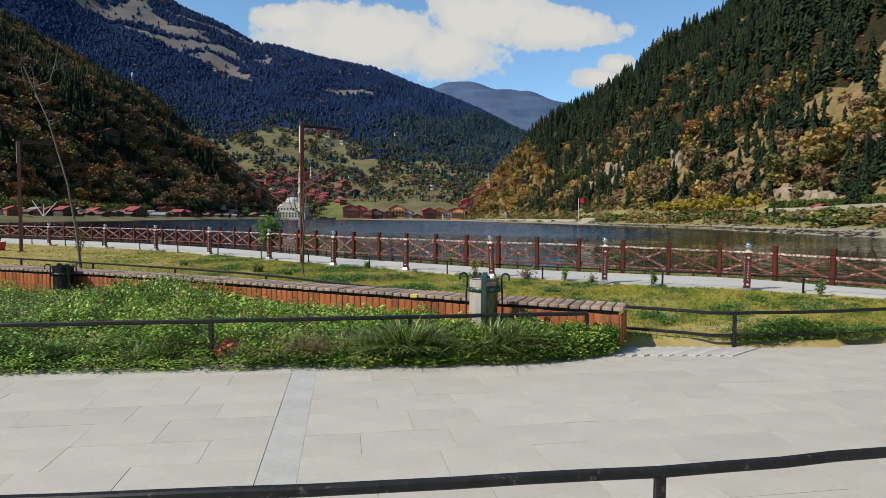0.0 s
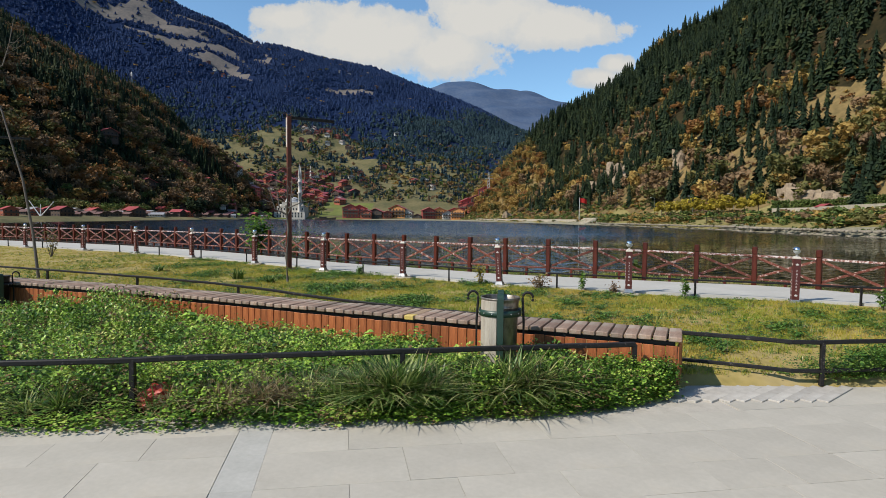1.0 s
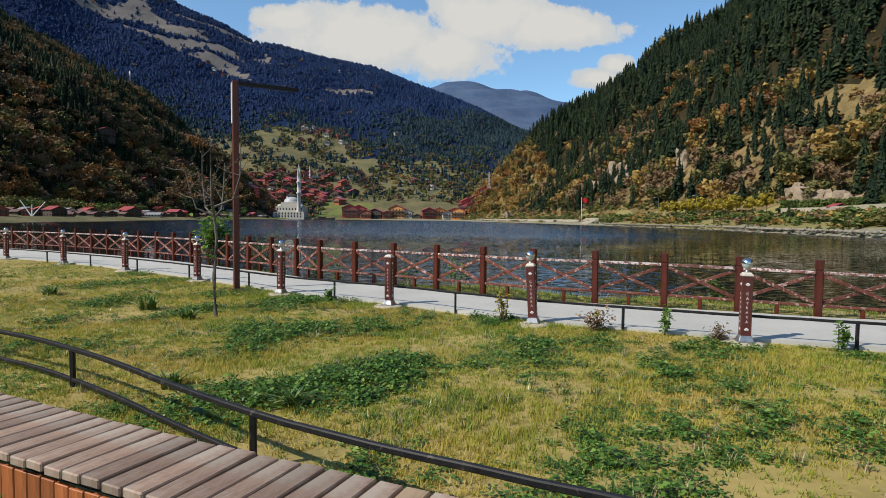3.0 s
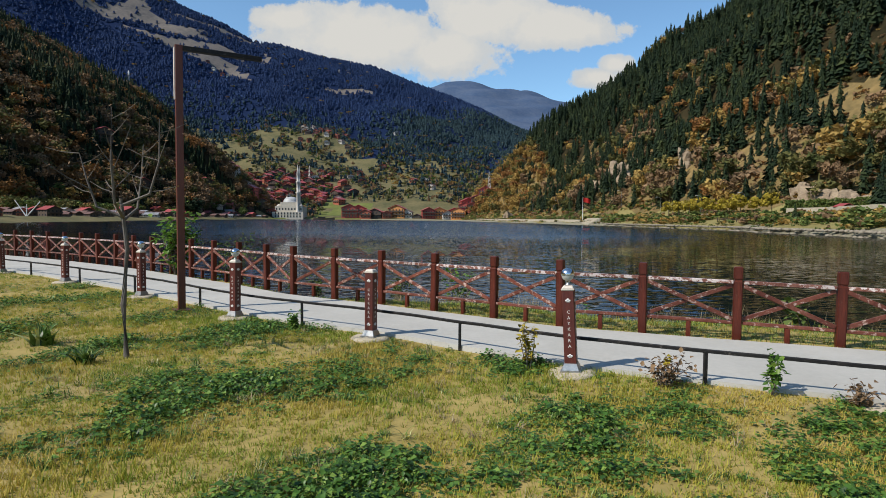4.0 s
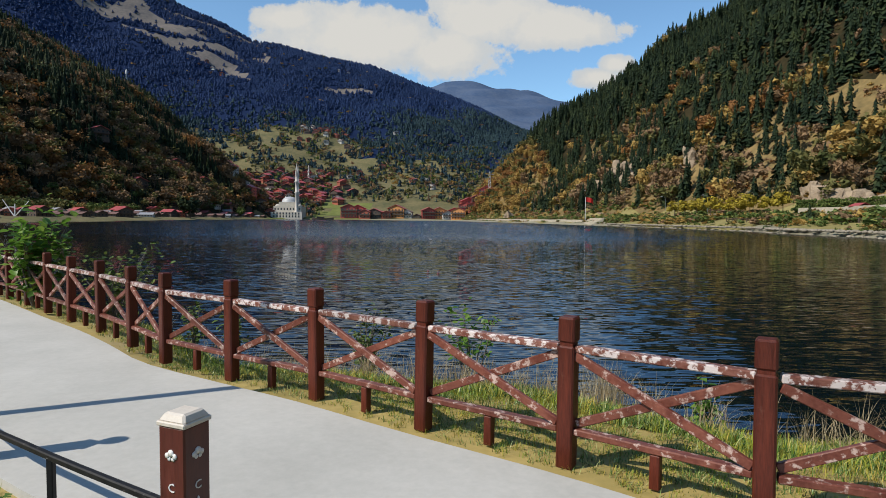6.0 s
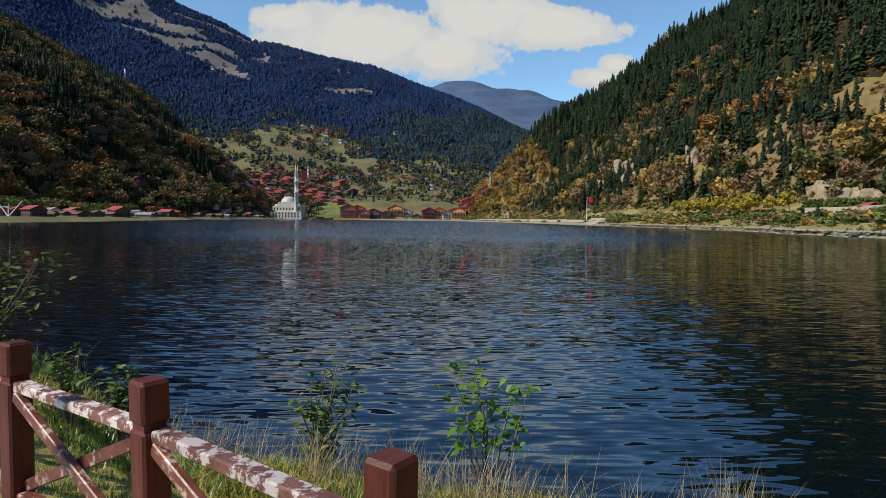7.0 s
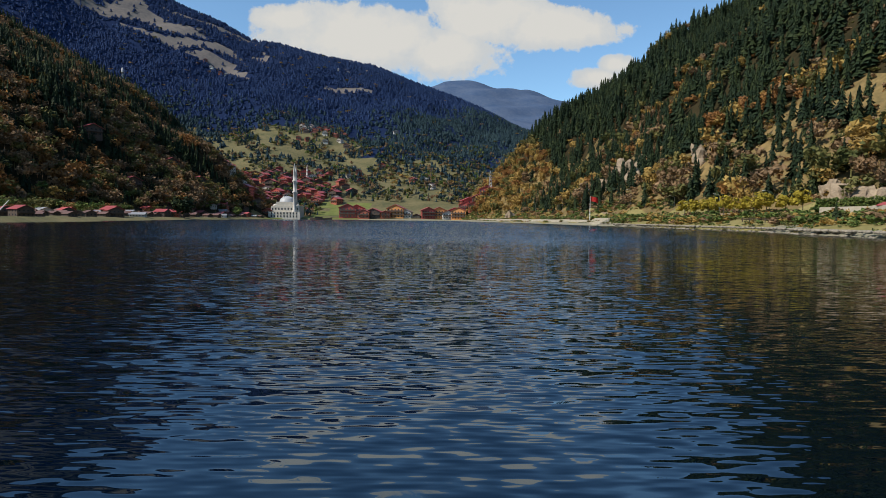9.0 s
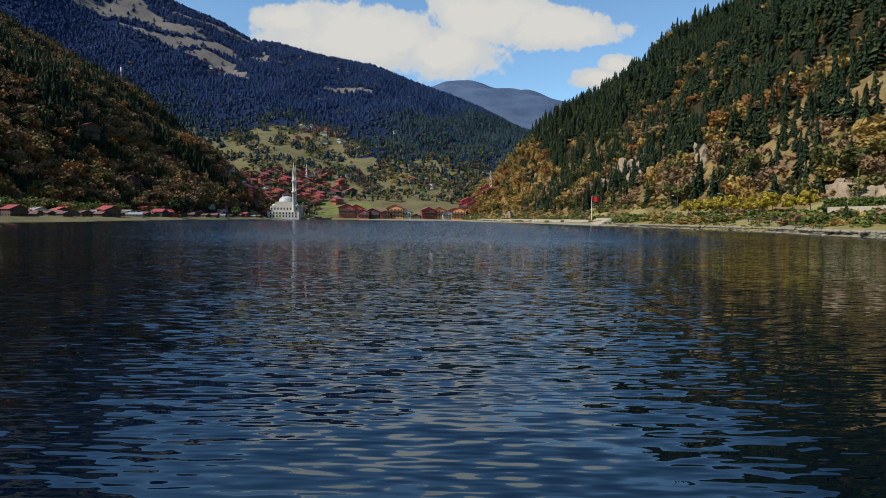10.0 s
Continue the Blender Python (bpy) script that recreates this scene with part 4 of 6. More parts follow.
def mountain_woods():
    rs = np.random.RandomState(63)
    n = 38000
    x, y = rs.uniform(-1700, 900, n), 900 + 1320 * np.sqrt(rs.uniform(size=n))
    h = mountain(x, y)
    u = x / y
    keep = in_view(x, y) & (h >= np.maximum(hill_left(x, y), hill_right(x, y)) - 1)
    open_low = (y < 1430) & (u > -0.36) & (u < -0.135 + 0.10 * np.clip((1240 - y) / 220, 0, 1)) & (bumps(x, y, 90, 71) + rs.normal(0, 0.3, n) < 0.35)
    meadow = high_meadow(x, y, h, rs.normal(0, 0.2, n)) & (rs.uniform(size=n) < 0.97)
    keep &= ~open_low & ~meadow
    x, y = x[keep], y[keep]
    z = land_z(x, y)
    m = len(x)
    gold = rs.uniform(size=m) < np.where(y < 1130, 0.6, np.where(y < 1300, 0.2, 0.015))
    which = np.where(gold, len(CONES_FAR) + rs.randint(0, len(LEAFY_FAR), m), rs.randint(0, len(CONES_FAR), m))
    # kind 5 paints the hazy shaded upper slope, kind 6 the sunlit lower one
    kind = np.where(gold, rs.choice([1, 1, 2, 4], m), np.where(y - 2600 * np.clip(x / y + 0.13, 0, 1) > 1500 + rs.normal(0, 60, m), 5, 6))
    tall = np.where(gold, rs.uniform(7, 12, m), rs.uniform(10, 16, m))
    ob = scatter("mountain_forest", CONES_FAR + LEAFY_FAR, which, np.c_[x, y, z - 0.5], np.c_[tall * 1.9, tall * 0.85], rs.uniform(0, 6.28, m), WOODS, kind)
    tagged(ob, "dense dark spruce forest on the far mountain", "forest", kind="stuff")


mountain_woods()


def shore_bushes():
    rs = np.random.RandomState(83)
    n = 5600
    y = rs.uniform(110, 735, n)
    d = rs.uniform(2, 34, n)
    x = table(y, [(-50, 76), (130, 76), (180, 84), (290, 79), (450, 62), (630, 30), (740, 12)]) + d
    keep = in_view(x, y) & (hill_right(x, y) < 12) & (bumps(x, y, 16, 84) > -0.1 + 0.3 * (d < 5))
    x, y, d = x[keep], y[keep], d[keep]
    z = land_z(x, y)
    m = len(x)
    tall = rs.uniform(1.4, 4.2, m) * np.where(d < 6, 0.5, 1.0)
    kind = rs.choice([0, 0, 0, 1, 2, 3], m)
    ob = scatter("shore_bushes", LEAFY_FAR, rs.randint(0, len(LEAFY_FAR), m), np.c_[x, y, z - tall * 0.35], np.c_[tall * 1.7, tall], rs.uniform(0, 6.28, m), [M_BUSH, M_OLIVE, M_GOLD, M_BROWN], kind)
    tagged(ob, "green and yellowing bushes along the far shore", "bushes", kind="stuff")
    n = 700
    y = rs.uniform(230, 735, n)
    x = table(y, [(50, -120), (213, -137), (300, -156), (462, -188), (600, -192), (740, -190)]) - rs.uniform(34, 90, n)
    keep = in_view(x, y) & (hill_left(x, y) < 22) & (bumps(x, y, 30, 90) > -0.1)
    x, y = x[keep], y[keep]
    z, m = land_z(x, y), int(keep.sum())
    tall = rs.uniform(4, 9, m)
    ob = scatter("village_trees", LEAFY, rs.randint(0, len(LEAFY), m), np.c_[x, y, z - 0.3], np.c_[tall * 1.3, tall], rs.uniform(0, 6.28, m), [M_BUSH, M_OLIVE, M_GOLD, M_RUST], rs.choice([0, 0, 1, 1, 1, 3], m))
    tagged(ob, "green and autumn trees among the lakeside houses", "trees", kind="stuff")
    n = 6500
    y = rs.uniform(760, 1480, n)
    x = y * rs.uniform(-0.36, 0.10, n)
    keep = (mountain(x, y) >= np.maximum(hill_left(x, y), hill_right(x, y)) - 1) & (bumps(x, y * 0.6, 70, 93) + 0.5 * bumps(x, y, 30, 94) > 0.0) & ~((y < 880) & (x / y > -0.2))
    x, y = x[keep], y[keep]
    z, m = land_z(x, y), int(keep.sum())
    tall = rs.uniform(5, 11, m)
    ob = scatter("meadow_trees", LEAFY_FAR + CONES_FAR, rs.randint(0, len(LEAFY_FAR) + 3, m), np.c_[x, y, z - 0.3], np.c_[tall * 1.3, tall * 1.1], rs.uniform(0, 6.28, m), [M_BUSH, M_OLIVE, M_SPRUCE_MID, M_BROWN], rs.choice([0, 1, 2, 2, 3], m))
    tagged(ob, "scattered trees on the meadow slope above the village", "trees", kind="stuff")


shore_bushes()


# ---- village houses ----
M_ROOF_RED = material("red_tin_roof", (0.26, 0.035, 0.035), (0.42, 0.085, 0.08), 0.8, 0.5, 0.2, vary=0.4, stretch=(1, 6, 1))
M_ROOF_GREY = material("grey_tin_roof", (0.16, 0.16, 0.17), (0.34, 0.34, 0.35), 0.8, 0.5, 0.2, vary=0.4, stretch=(1, 6, 1))
M_ROOF_BROWN = material("brown_roof", (0.10, 0.05, 0.04), (0.19, 0.10, 0.08), 0.8, 0.6, 0.2, vary=0.4)
M_WALL_WHITE = material("white_plaster", (0.44, 0.41, 0.37), (0.60, 0.57, 0.52), 0.4, 0.8, 0.1, vary=0.15)
M_WALL_WOOD = material("red_brown_log_wall", (0.24, 0.06, 0.035), (0.38, 0.11, 0.06), 0.6, 0.7, 0.2, vary=0.4, stretch=(1, 1, 8))
M_WALL_ORANGE = material("orange_plaster", (0.50, 0.20, 0.06), (0.64, 0.29, 0.10), 0.5, 0.8, 0.1, vary=0.2)
M_WALL_DARK = material("dark_timber_wall", (0.05, 0.035, 0.028), (0.11, 0.075, 0.055), 0.6, 0.75, 0.2, vary=0.3)
M_WALL_RED = material("red_painted_wall", (0.32, 0.05, 0.04), (0.46, 0.09, 0.07), 0.6, 0.7, 0.1, vary=0.3)
M_GLASS = material("dark_window_glass", (0.02, 0.025, 0.03), (0.05, 0.06, 0.07), 2, 0.12, 0.0)
M_QUAY = material("weathered_quay_stone", (0.28, 0.25, 0.19), (0.50, 0.44, 0.34), 0.5, 0.9, 0.3)
M_SHORE = material("brown_shore_stone", (0.14, 0.12, 0.09), (0.34, 0.29, 0.22), 0.8, 0.9, 0.4)
M_STONE = material("pale_cut_stone", (0.40, 0.37, 0.31), (0.56, 0.52, 0.45), 0.5, 0.8, 0.15)
M_ROCK = material("pale_cliff_rock", (0.15, 0.11, 0.075), (0.38, 0.29, 0.19), 0.22, 0.9, 0.8, fine=7, dist=0.6)
M_FLAG = material("red_flag_cloth", (0.55, 0.02, 0.02), (0.65, 0.04, 0.03), 1, 0.8, 0.0)


def gable(bm, w, l, z0, rise, over, thick=0.25):
    """Two sloping roof slabs over a w by l plan, ridge along y."""
    for s in (-1, 1):
        a = [(0, -l / 2 - over, z0 + rise), (0, l / 2 + over, z0 + rise), (s * (w / 2 + over), l / 2 + over, z0 - over * rise / (w / 2)), (s * (w / 2 + over), -l / 2 - over, z0 - over * rise / (w / 2))]
        top = [bm.verts.new((x, y, z + thick)) for x, y, z in a]
        low = [bm.verts.new(p) for p in a]
        bm.faces.new(top)
        bm.faces.new(low[::-1])
        for i in range(4):
            bm.faces.new((top[i], low[i], low[(i + 1) % 4], top[(i + 1) % 4]))
    bmesh.ops.recalc_face_normals(bm, faces=bm.faces)


def build_house(w, l, floors, wall, roof, label, balcony=False):
    h = empty("house")
    H = 2.9 * floors
    bm = bmesh.new()
    box(bm, w, l, H + 3, pose(0, 0, -3))
    rise = w * 0.22
    for s in (-1, 1):
        v = [bm.verts.new(p) for p in ((-w / 2, s * l / 2, H), (w / 2, s * l / 2, H), (0, s * l / 2, H + rise))]
        bm.faces.new(v)
    part("wall", bm, wall, h)
    bm = bmesh.new()
    gable(bm, w, l, H, rise, 0.9)
    part("roof", bm, roof, h)
    for side, n in ((0, max(2, int(w / 2.6))), (1, max(2, int(l / 3))), (3, max(2, int(l / 3)))):
        span = w if side == 0 else l
        off = l / 2 if side == 0 else w / 2
        for f in range(floors):
            for i in range(n):
                bm = bmesh.new()
                box(bm, 1.1, 0.16, 1.3, pose(0, 0, 0))
                m = pose(0, 0, 0, 0, 0, 90 * side) @ pose((i + 0.5) * span / n - span / 2, -off, 0.9 + 2.9 * f)
                part("window", bm, M_GLASS, h, m=m)
    if balcony:
        for f in range(1, floors):
            bm = bmesh.new()
            box(bm, w * 0.96, 1.3, 0.2, pose(0, -l / 2 - 0.65, 2.9 * f - 0.1))
            box(bm, w * 0.96, 0.1, 0.95, pose(0, -l / 2 - 1.25, 2.9 * f + 0.1))
            part("balcony", bm, M_WALL_DARK, h)
    return tagged(h, label, "house")


def place_houses():
    rs = random.Random(17)
    kinds = [build_house(10, 12, 2, M_WALL_WOOD, M_ROOF_RED, "red-brown timber house with a red tin roof on the slope", True),
             build_house(9, 10, 3, M_WALL_WHITE, M_ROOF_RED, "white plastered house with a red tin roof", False),
             build_house(12, 11, 2, M_WALL_DARK, M_ROOF_RED, "dark timber house with a red tin roof", True),
             build_house(11, 10, 2, M_WALL_WHITE, M_ROOF_BROWN, "white house with a brown gabled roof", True),
             build_house(14, 10, 3, M_WALL_RED, M_ROOF_RED, "red-painted three-storey guest house with red roof", True),
             build_house(15, 10, 3, M_WALL_ORANGE, M_ROOF_RED, "orange plastered guest house with balconies and red roof", True),
             build_house(8, 9, 1, M_WALL_DARK, M_ROOF_BROWN, "small dark timber cabin with a brown roof", False),
             build_house(9, 15, 1, M_WALL_WHITE, M_ROOF_GREY, "long low white building with a grey tin roof", False)]
    taken = []

    def put(k, x, y, turn, s=1.0, gap=11):
        if any((x - a) ** 2 + (y - b) ** 2 < gap * gap for a, b in taken):
            return
        taken.append((x, y))
        z = float(land_z(x, y))
        m = pose(x, y, z, 0, 0, turn) @ Matrix.Diagonal((s, s, s, 1))
        c = copy_thing(kinds[k], m)
        c.scale = (s, s, s)

    # row along the far shore
    x = -118
    for k in (4, 4, 0, 2, 0, 5, 3, 6, 4, 5, 3, 0, 4, 2, 0, 6):
        put(k, x, 752 + rs.uniform(-3, 10), rs.uniform(-10, 10), rs.uniform(1.15, 1.45), 9)
        x += rs.uniform(10, 14)
    for k, x, y in ((4, 14, 752), (4, 28, 750), (5, 20, 744), (0, 42, 748), (4, 52, 740), (0, 36, 738)):
        put(k, x, y, rs.uniform(-15, 15), 1.2, 6)
    # the hillside village
    for _ in range(300):
        y = rs.uniform(850, 1085)
        u = rs.gauss(-0.235, 0.05)
        if u < -0.345 or u > -0.13:
            continue
        put(rs.choice((0, 0, 2, 0, 3, 4, 0, 2, 2)), u * y, y, rs.uniform(-35, 35), rs.uniform(0.9, 1.35), 15)
        if len(taken) > 90:
            break
    # around the mosque
    for k, x, y in ((0, -212, 742), (2, -226, 748), (4, -240, 745), (0, -233, 765), (3, -250, 760), (2, -216, 770), (1, -262, 750), (0, -275, 765), (0, -245, 785), (2, -228, 790)):
        put(k, x, y, rs.uniform(-20, 20), 1.15, 9)
    # behind the spit
    for _ in range(900):
        y = rs.uniform(215, 700)
        x = float(table(y, [(50, -120), (213, -137), (300, -156), (462, -188), (600, -192), (740, -190)])) - rs.uniform(15, 48)
        put(rs.choice((6, 7, 6, 0, 6, 2, 6, 6)), x, y, rs.uniform(30, 110), rs.uniform(0.55, 0.8) * min(1.0, 0.35 + y / 650), 8)
        if len(taken) > 200:
            break
    # the upper hamlet and lone houses
    for _ in range(40):
        y = rs.uniform(1290, 1420)
        put(rs.choice((3, 2, 0, 3)), y * rs.uniform(-0.24, -0.16), y, rs.uniform(-30, 30), 1.0, 16)
    for u, y in ((-0.08, 1500), (-0.14, 1130), (-0.05, 1050), (-0.03, 1060), (-0.10, 1180), (-0.15, 1160), (-0.02, 1000), (-0.37, 1840), (-0.385, 1850), (-0.36, 1835), (-0.395, 1860), (-0.175, 2000), (-0.16, 2010)):
        put(rs.choice((3, 0)), u * y, y, rs.uniform(-30, 30), 1.05, 8)
    # houses on the shaded slope
    for x, y in ((-262, 520), (-285, 640), (-262, 655), (-300, 530)):
        put(2, x, y, 60, 1.2, 8)
    for i, k in enumerate(kinds):
        x, y = (-180 - 14 * i, 800 + 3 * i)
        k.matrix_basis = pose(x, y, float(land_z(x, y)), 0, 0, rs.uniform(-20, 20))


place_houses()


def minaret(parent, x, y, h, r):
    bm = bmesh.new()
    lathe(bm, [(r * 1.5, -2), (r * 1.5, 8), (r, 10), (r, h * 0.44), (r * 1.6, h * 0.46), (r * 1.6, h * 0.475), (r * 0.92, h * 0.476), (r * 0.9, h * 0.64), (r * 1.5, h * 0.66), (r * 1.5, h * 0.675), (r * 0.85, h * 0.676), (r * 0.82, h * 0.80), (r * 0.95, h * 0.805), (0.02, h)], 12, pose(x, y, 0))
    part("minaret", bm, M_WALL_WHITE, parent)


def build_mosque():
    b = empty("mosque", (-190, 748, float(land_z(-190, 748))))
    bm = bmesh.new()
    box(bm, 34, 24, 16, pose(0, 0, -2))
    box(bm, 38, 6, 9, pose(0, -14, -2))
    box(bm, 22, 20, 5, pose(0, 0, 14))
    part("wall", bm, M_STONE, b)
    bm = bmesh.new()
    lathe(bm, [(9.6, 18.5), (9.6, 20)] + [(9.4 * math.cos(a), 20 + 6.2 * math.sin(a)) for a in np.linspace(0, 1.5, 8)] + [(0, 26.3)], 24)
    part("dome", bm, material("grey_lead_dome", (0.34, 0.35, 0.36), (0.46, 0.47, 0.48), 0.5, 0.5, 0.1), b, "grey lead dome")
    for s in (-1, 1):
        bm = bmesh.new()
        lathe(bm, [(3.4 * math.cos(a), 14 + 2.8 * math.sin(a)) for a in np.linspace(0, 1.5, 6)] + [(0, 16.9)], 16, pose(s * 13, -6, 0))
        part("small_dome", bm, M_STONE, b)
    minaret(b, 11.5, -13, 66, 1.7)
    minaret(b, 7.0, 13, 66, 1.6)
    for f in range(3):
        for i in range(9):
            bm = bmesh.new()
            box(bm, 1.4, 0.3, 2.4, pose(-15 + 30 / 8 * i, -12.05 if f > 1 else -17.05, (0.5, 4.0, 9.5)[f]), 0.02)
            part("window", bm, M_GLASS, b)
    tagged(b, "white stone mosque with grey dome and two tall minarets", "mosque")
    c = empty("minaret_tower", (-221, 985, float(land_z(-221, 985))))
    minaret(c, 0, 0, 32, 1.3)
    tagged(c, "slender white minaret among the village houses", "minaret")


build_mosque()


# ---- right shore: walls, hut, hedge, flag, lamps, rocks ----
def shore_x(y):
    return float(table(y, [(-50, 76), (130, 76), (180, 84), (290, 79), (450, 62), (630, 30), (740, 12)]))


def build_right_shore():
    def wall(name, pts, h, t, mat, label, cat="wall"):
        bm = bmesh.new()
        for (x0, y0), (x1, y1) in zip(pts, pts[1:]):
            z = min(float(land_z(x0, y0)), float(land_z(x1, y1)))
            m = Vector((x1 - x0, y1 - y0, 0))
            bar(bm, (x0, y0, z + h / 2 - 0.4), Vector((x0, y0, z + h / 2 - 0.4)) + m, t, h)
        tagged(part(name, bm, mat), label, cat)

    ys = np.arange(345, 640, 15)
    wall("quay_wall", [(shore_x(y) + 4.5, y) for y in ys], 1.9, 0.6, M_QUAY, "pale stone quay wall along the far shore")
    wall("retaining_wall", [(shore_x(y) + 27, y) for y in np.arange(130, 205, 10)], 3.0, 0.6, M_QUAY, "pale retaining wall above the shore path")
    wall("terrace_wall", [(shore_x(y) + 33 - (y - 150) * 0.06, y) for y in np.arange(215, 420, 14)], 1.6, 0.5, M_ROCK, "low rough terrace wall among bushes")
    # stepped stone landing
    st = empty("stone_steps")
    for i in range(5):
        y = 330
        bm = bmesh.new()
        box(bm, 3.0, 26, 0.8, pose(shore_x(y) + 2.5 + i * 1.3, y, -0.7 + 0.7 * i), 0.03)
        part("step", bm, M_QUAY, st)
    tagged(st, "pale stone steps down to the lake", "steps")
    # hut and pergola
    x, y = 112, 176
    z = float(land_z(x, y))
    hut = empty("hut", (x, y, z))
    bm = bmesh.new()
    box(bm, 3.2, 3.2, 2.7, pose(0, 0, -0.3))
    part("wall", bm, M_WALL_RED, hut)
    bm = bmesh.new()
    gable(bm, 3.2, 3.2, 2.4, 0.7, 0.4, 0.12)
    part("roof", bm, M_ROOF_RED, hut)
    bm = bmesh.new()
    box(bm, 1.4, 0.1, 1.1, pose(0, -1.62, 0.8))
    part("window", bm, M_GLASS, hut)
    tagged(hut, "small red hut with a red roof near the water", "hut")
    # clipped hedge
    rs = np.random.RandomState(5)
    n = 900
    t = rs.uniform(size=n)
    yy = 150 + 66 * t
    xx = np.array([shore_x(v) for v in yy]) + 40 - 4 * t + rs.uniform(-1, 1, n)
    zz = land_z(xx, yy) + rs.uniform(0, 3.6, n)
    ob = scatter("hedge", LEAFY_FAR, rs.randint(0, 5, n), np.c_[xx, yy, zz - 0.8], np.c_[np.full(n, 2.4), np.full(n, 1.9)], rs.uniform(0, 6, n), [M_BUSH])
    tagged(ob, "long dark green clipped hedge above the wall", "hedge", kind="stuff")
    # yellow trees in a row, each its own thing
    tv, tf = broadleaf(random.Random(77), 11, 34, 0.05)
    for i, yv in enumerate(np.linspace(205, 262, 9)):
        xv = shore_x(yv) + 26 - 1.2 * i + rs.uniform(-1, 1)
        t = empty("plane_tree", (xv, yv, float(land_z(xv, yv))))
        h = rs.uniform(6.8, 8.4)
        me = from_arrays("crown", tv[:-4] * (h * 1.15, h * 1.15, h), tf[:-3], M_YELLOW)
        part("crown", me, None, t, m=pose(0, 0, 0, 0, 0, 40 * i))
        bm = bmesh.new()
        tube(bm, [(0, 0, -0.3), (0.05, 0, h * 0.3), (0, 0.1, h * 0.62)], 0.16, 7, 0.07)
        part("trunk", bm, M_WALL_DARK, t)
        tagged(t, "yellow-leaved tree in a row above the shore wall", "tree", "yellow trees by the shore")
    # conifers by the hut
    for xv, yv, h in ((114, 165, 10), (116, 169, 11), (111, 160, 8), (96, 172, 5)):
        t = empty("spruce_tree", (xv, yv, float(land_z(xv, yv)) - 0.2))
        cv, cf = conifer(random.Random(int(h)), 14, 9)
        part("crown", from_arrays("crown", cv * (h * 1.3, h * 1.3, h), cf, M_SPRUCE), None, t)
        bm = bmesh.new()
        tube(bm, [(0, 0, -0.2), (0, 0, h * 0.5)], 0.2, 7, 0.08)
        part("trunk", bm, M_WALL_DARK, t)
        tagged(t, "dark green spruce standing beside the red hut", "tree")
    # flag pole
    x, y = 79.5, 347
    z = float(land_z(x, y))
    fl = empty("flag_pole", (x, y, z))
    bm = bmesh.new()
    tube(bm, [(0, 0, 0), (0, 0, 14)], 0.18, 8, 0.10)
    part("pole", bm, M_WHITE, fl)
    bm = bmesh.new()
    rows = []
    for i in range(9):
        a = i / 8
        rows.append([bm.verts.new((0.1 + 4.2 * a, 0.4 * math.sin(a * 7), 13.8 - 1.2 * a * a - 2.6 * k)) for k in (0, 1)])
    for p, q in zip(rows, rows[1:]):
        bm.faces.new((p[0], q[0], q[1], p[1]))
    bmesh.ops.solidify(bm, geom=bm.faces[:], thickness=0.05)
    part("flag", bm, M_FLAG, fl, "red flag in the wind")
    tagged(fl, "white flag pole with a red flag by the shore", "flag pole")
    # tall shore lamps
    bm = bmesh.new()
    tube(bm, [(0, 0, 0), (0, 0, 8)], 0.12, 6, 0.07)
    tube(bm, [(0, 0, 7.9), (-0.8, 0, 8.4), (-1.9, 0, 8.5)], 0.07, 6, 0.05)
    pole = mesh_of("pole", bm, M_STEEL)
    bm = bmesh.new()
    box(bm, 0.9, 0.3, 0.14, pose(-2.1, 0, 8.42), 0.03)
    head = mesh_of("lamp_head", bm, M_WHITE)
    for yv in (230, 262, 300, 345, 400, 455, 510):
        xv = shore_x(yv) + 30 - (yv - 230) * 0.02
        g = empty("road_lamp", (xv, yv, float(land_z(xv, yv))))
        part("pole", pole, None, g)
        part("lamp_head", head, None, g)
        tagged(g, "grey steel road lamp on the shore terrace", "street lamp", "road lamps on the far shore")
    # wooden posts of the shore fence
    f = empty("shore_fence", (0, 0, 0))
    bm = bmesh.new()
    box(bm, 0.2, 0.2, 1.5, pose(0, 0, -0.3))
    post = mesh_of("post", bm, M_WALL_DARK)
    prev = None
    for yv in np.arange(112, 215, 4.0):
        xv = shore_x(yv) + 11
        zv = float(land_z(xv, yv))
        part("post", post, None, f, m=pose(xv, yv, zv))
        if prev:
            for hh in (0.5, 1.0):
                bm = bmesh.new()
                bar(bm, (prev[0], prev[1], prev[2] + hh), (xv, yv, zv + hh), 0.07, 0.1)
                part("rail", bm, M_WALL_DARK, f)
        prev = (xv, yv, zv)
    tagged(f, "dark timber fence along the far shore path", "fence")
    # cliff rocks
    rr = random.Random(8)
    for x, y, s in [(117, 412, 7), (110, 405, 6), (104, 418, 5), (125, 398, 5), (96, 440, 6), (90, 470, 5), (125, 188, 3.6), (126, 197, 4.2), (127, 206, 3.8), (128, 215, 4.4), (129, 225, 3.4), (330, 640, 5), (112, 375, 5), (130, 330, 5), (60, 560, 5)]:
        bm = bmesh.new()
        bmesh.ops.create_icosphere(bm, subdivisions=3, radius=1)
        off = Vector((rr.uniform(0, 50), rr.uniform(0, 50), 0))
        for v in bm.verts:
            n = noise.noise(v.co * 1.4 + off) * 0.7 + abs(noise.noise(v.co * 3.1 + off)) * 0.5
            v.co *= 1 + n
            v.co.z *= 1.15
        bmesh.ops.transform(bm, matrix=Matrix.Translation((x, y, float(land_z(x, y)) + s * 0.2)) @ Matrix.Diagonal((s * 0.8, s, s, 1)), verts=bm.verts)
        tagged(part("rock_outcrop", bm, M_ROCK), "pale bare rock outcrop on the wooded slope", "rock")
    # shoreline boulders
    n = 1100
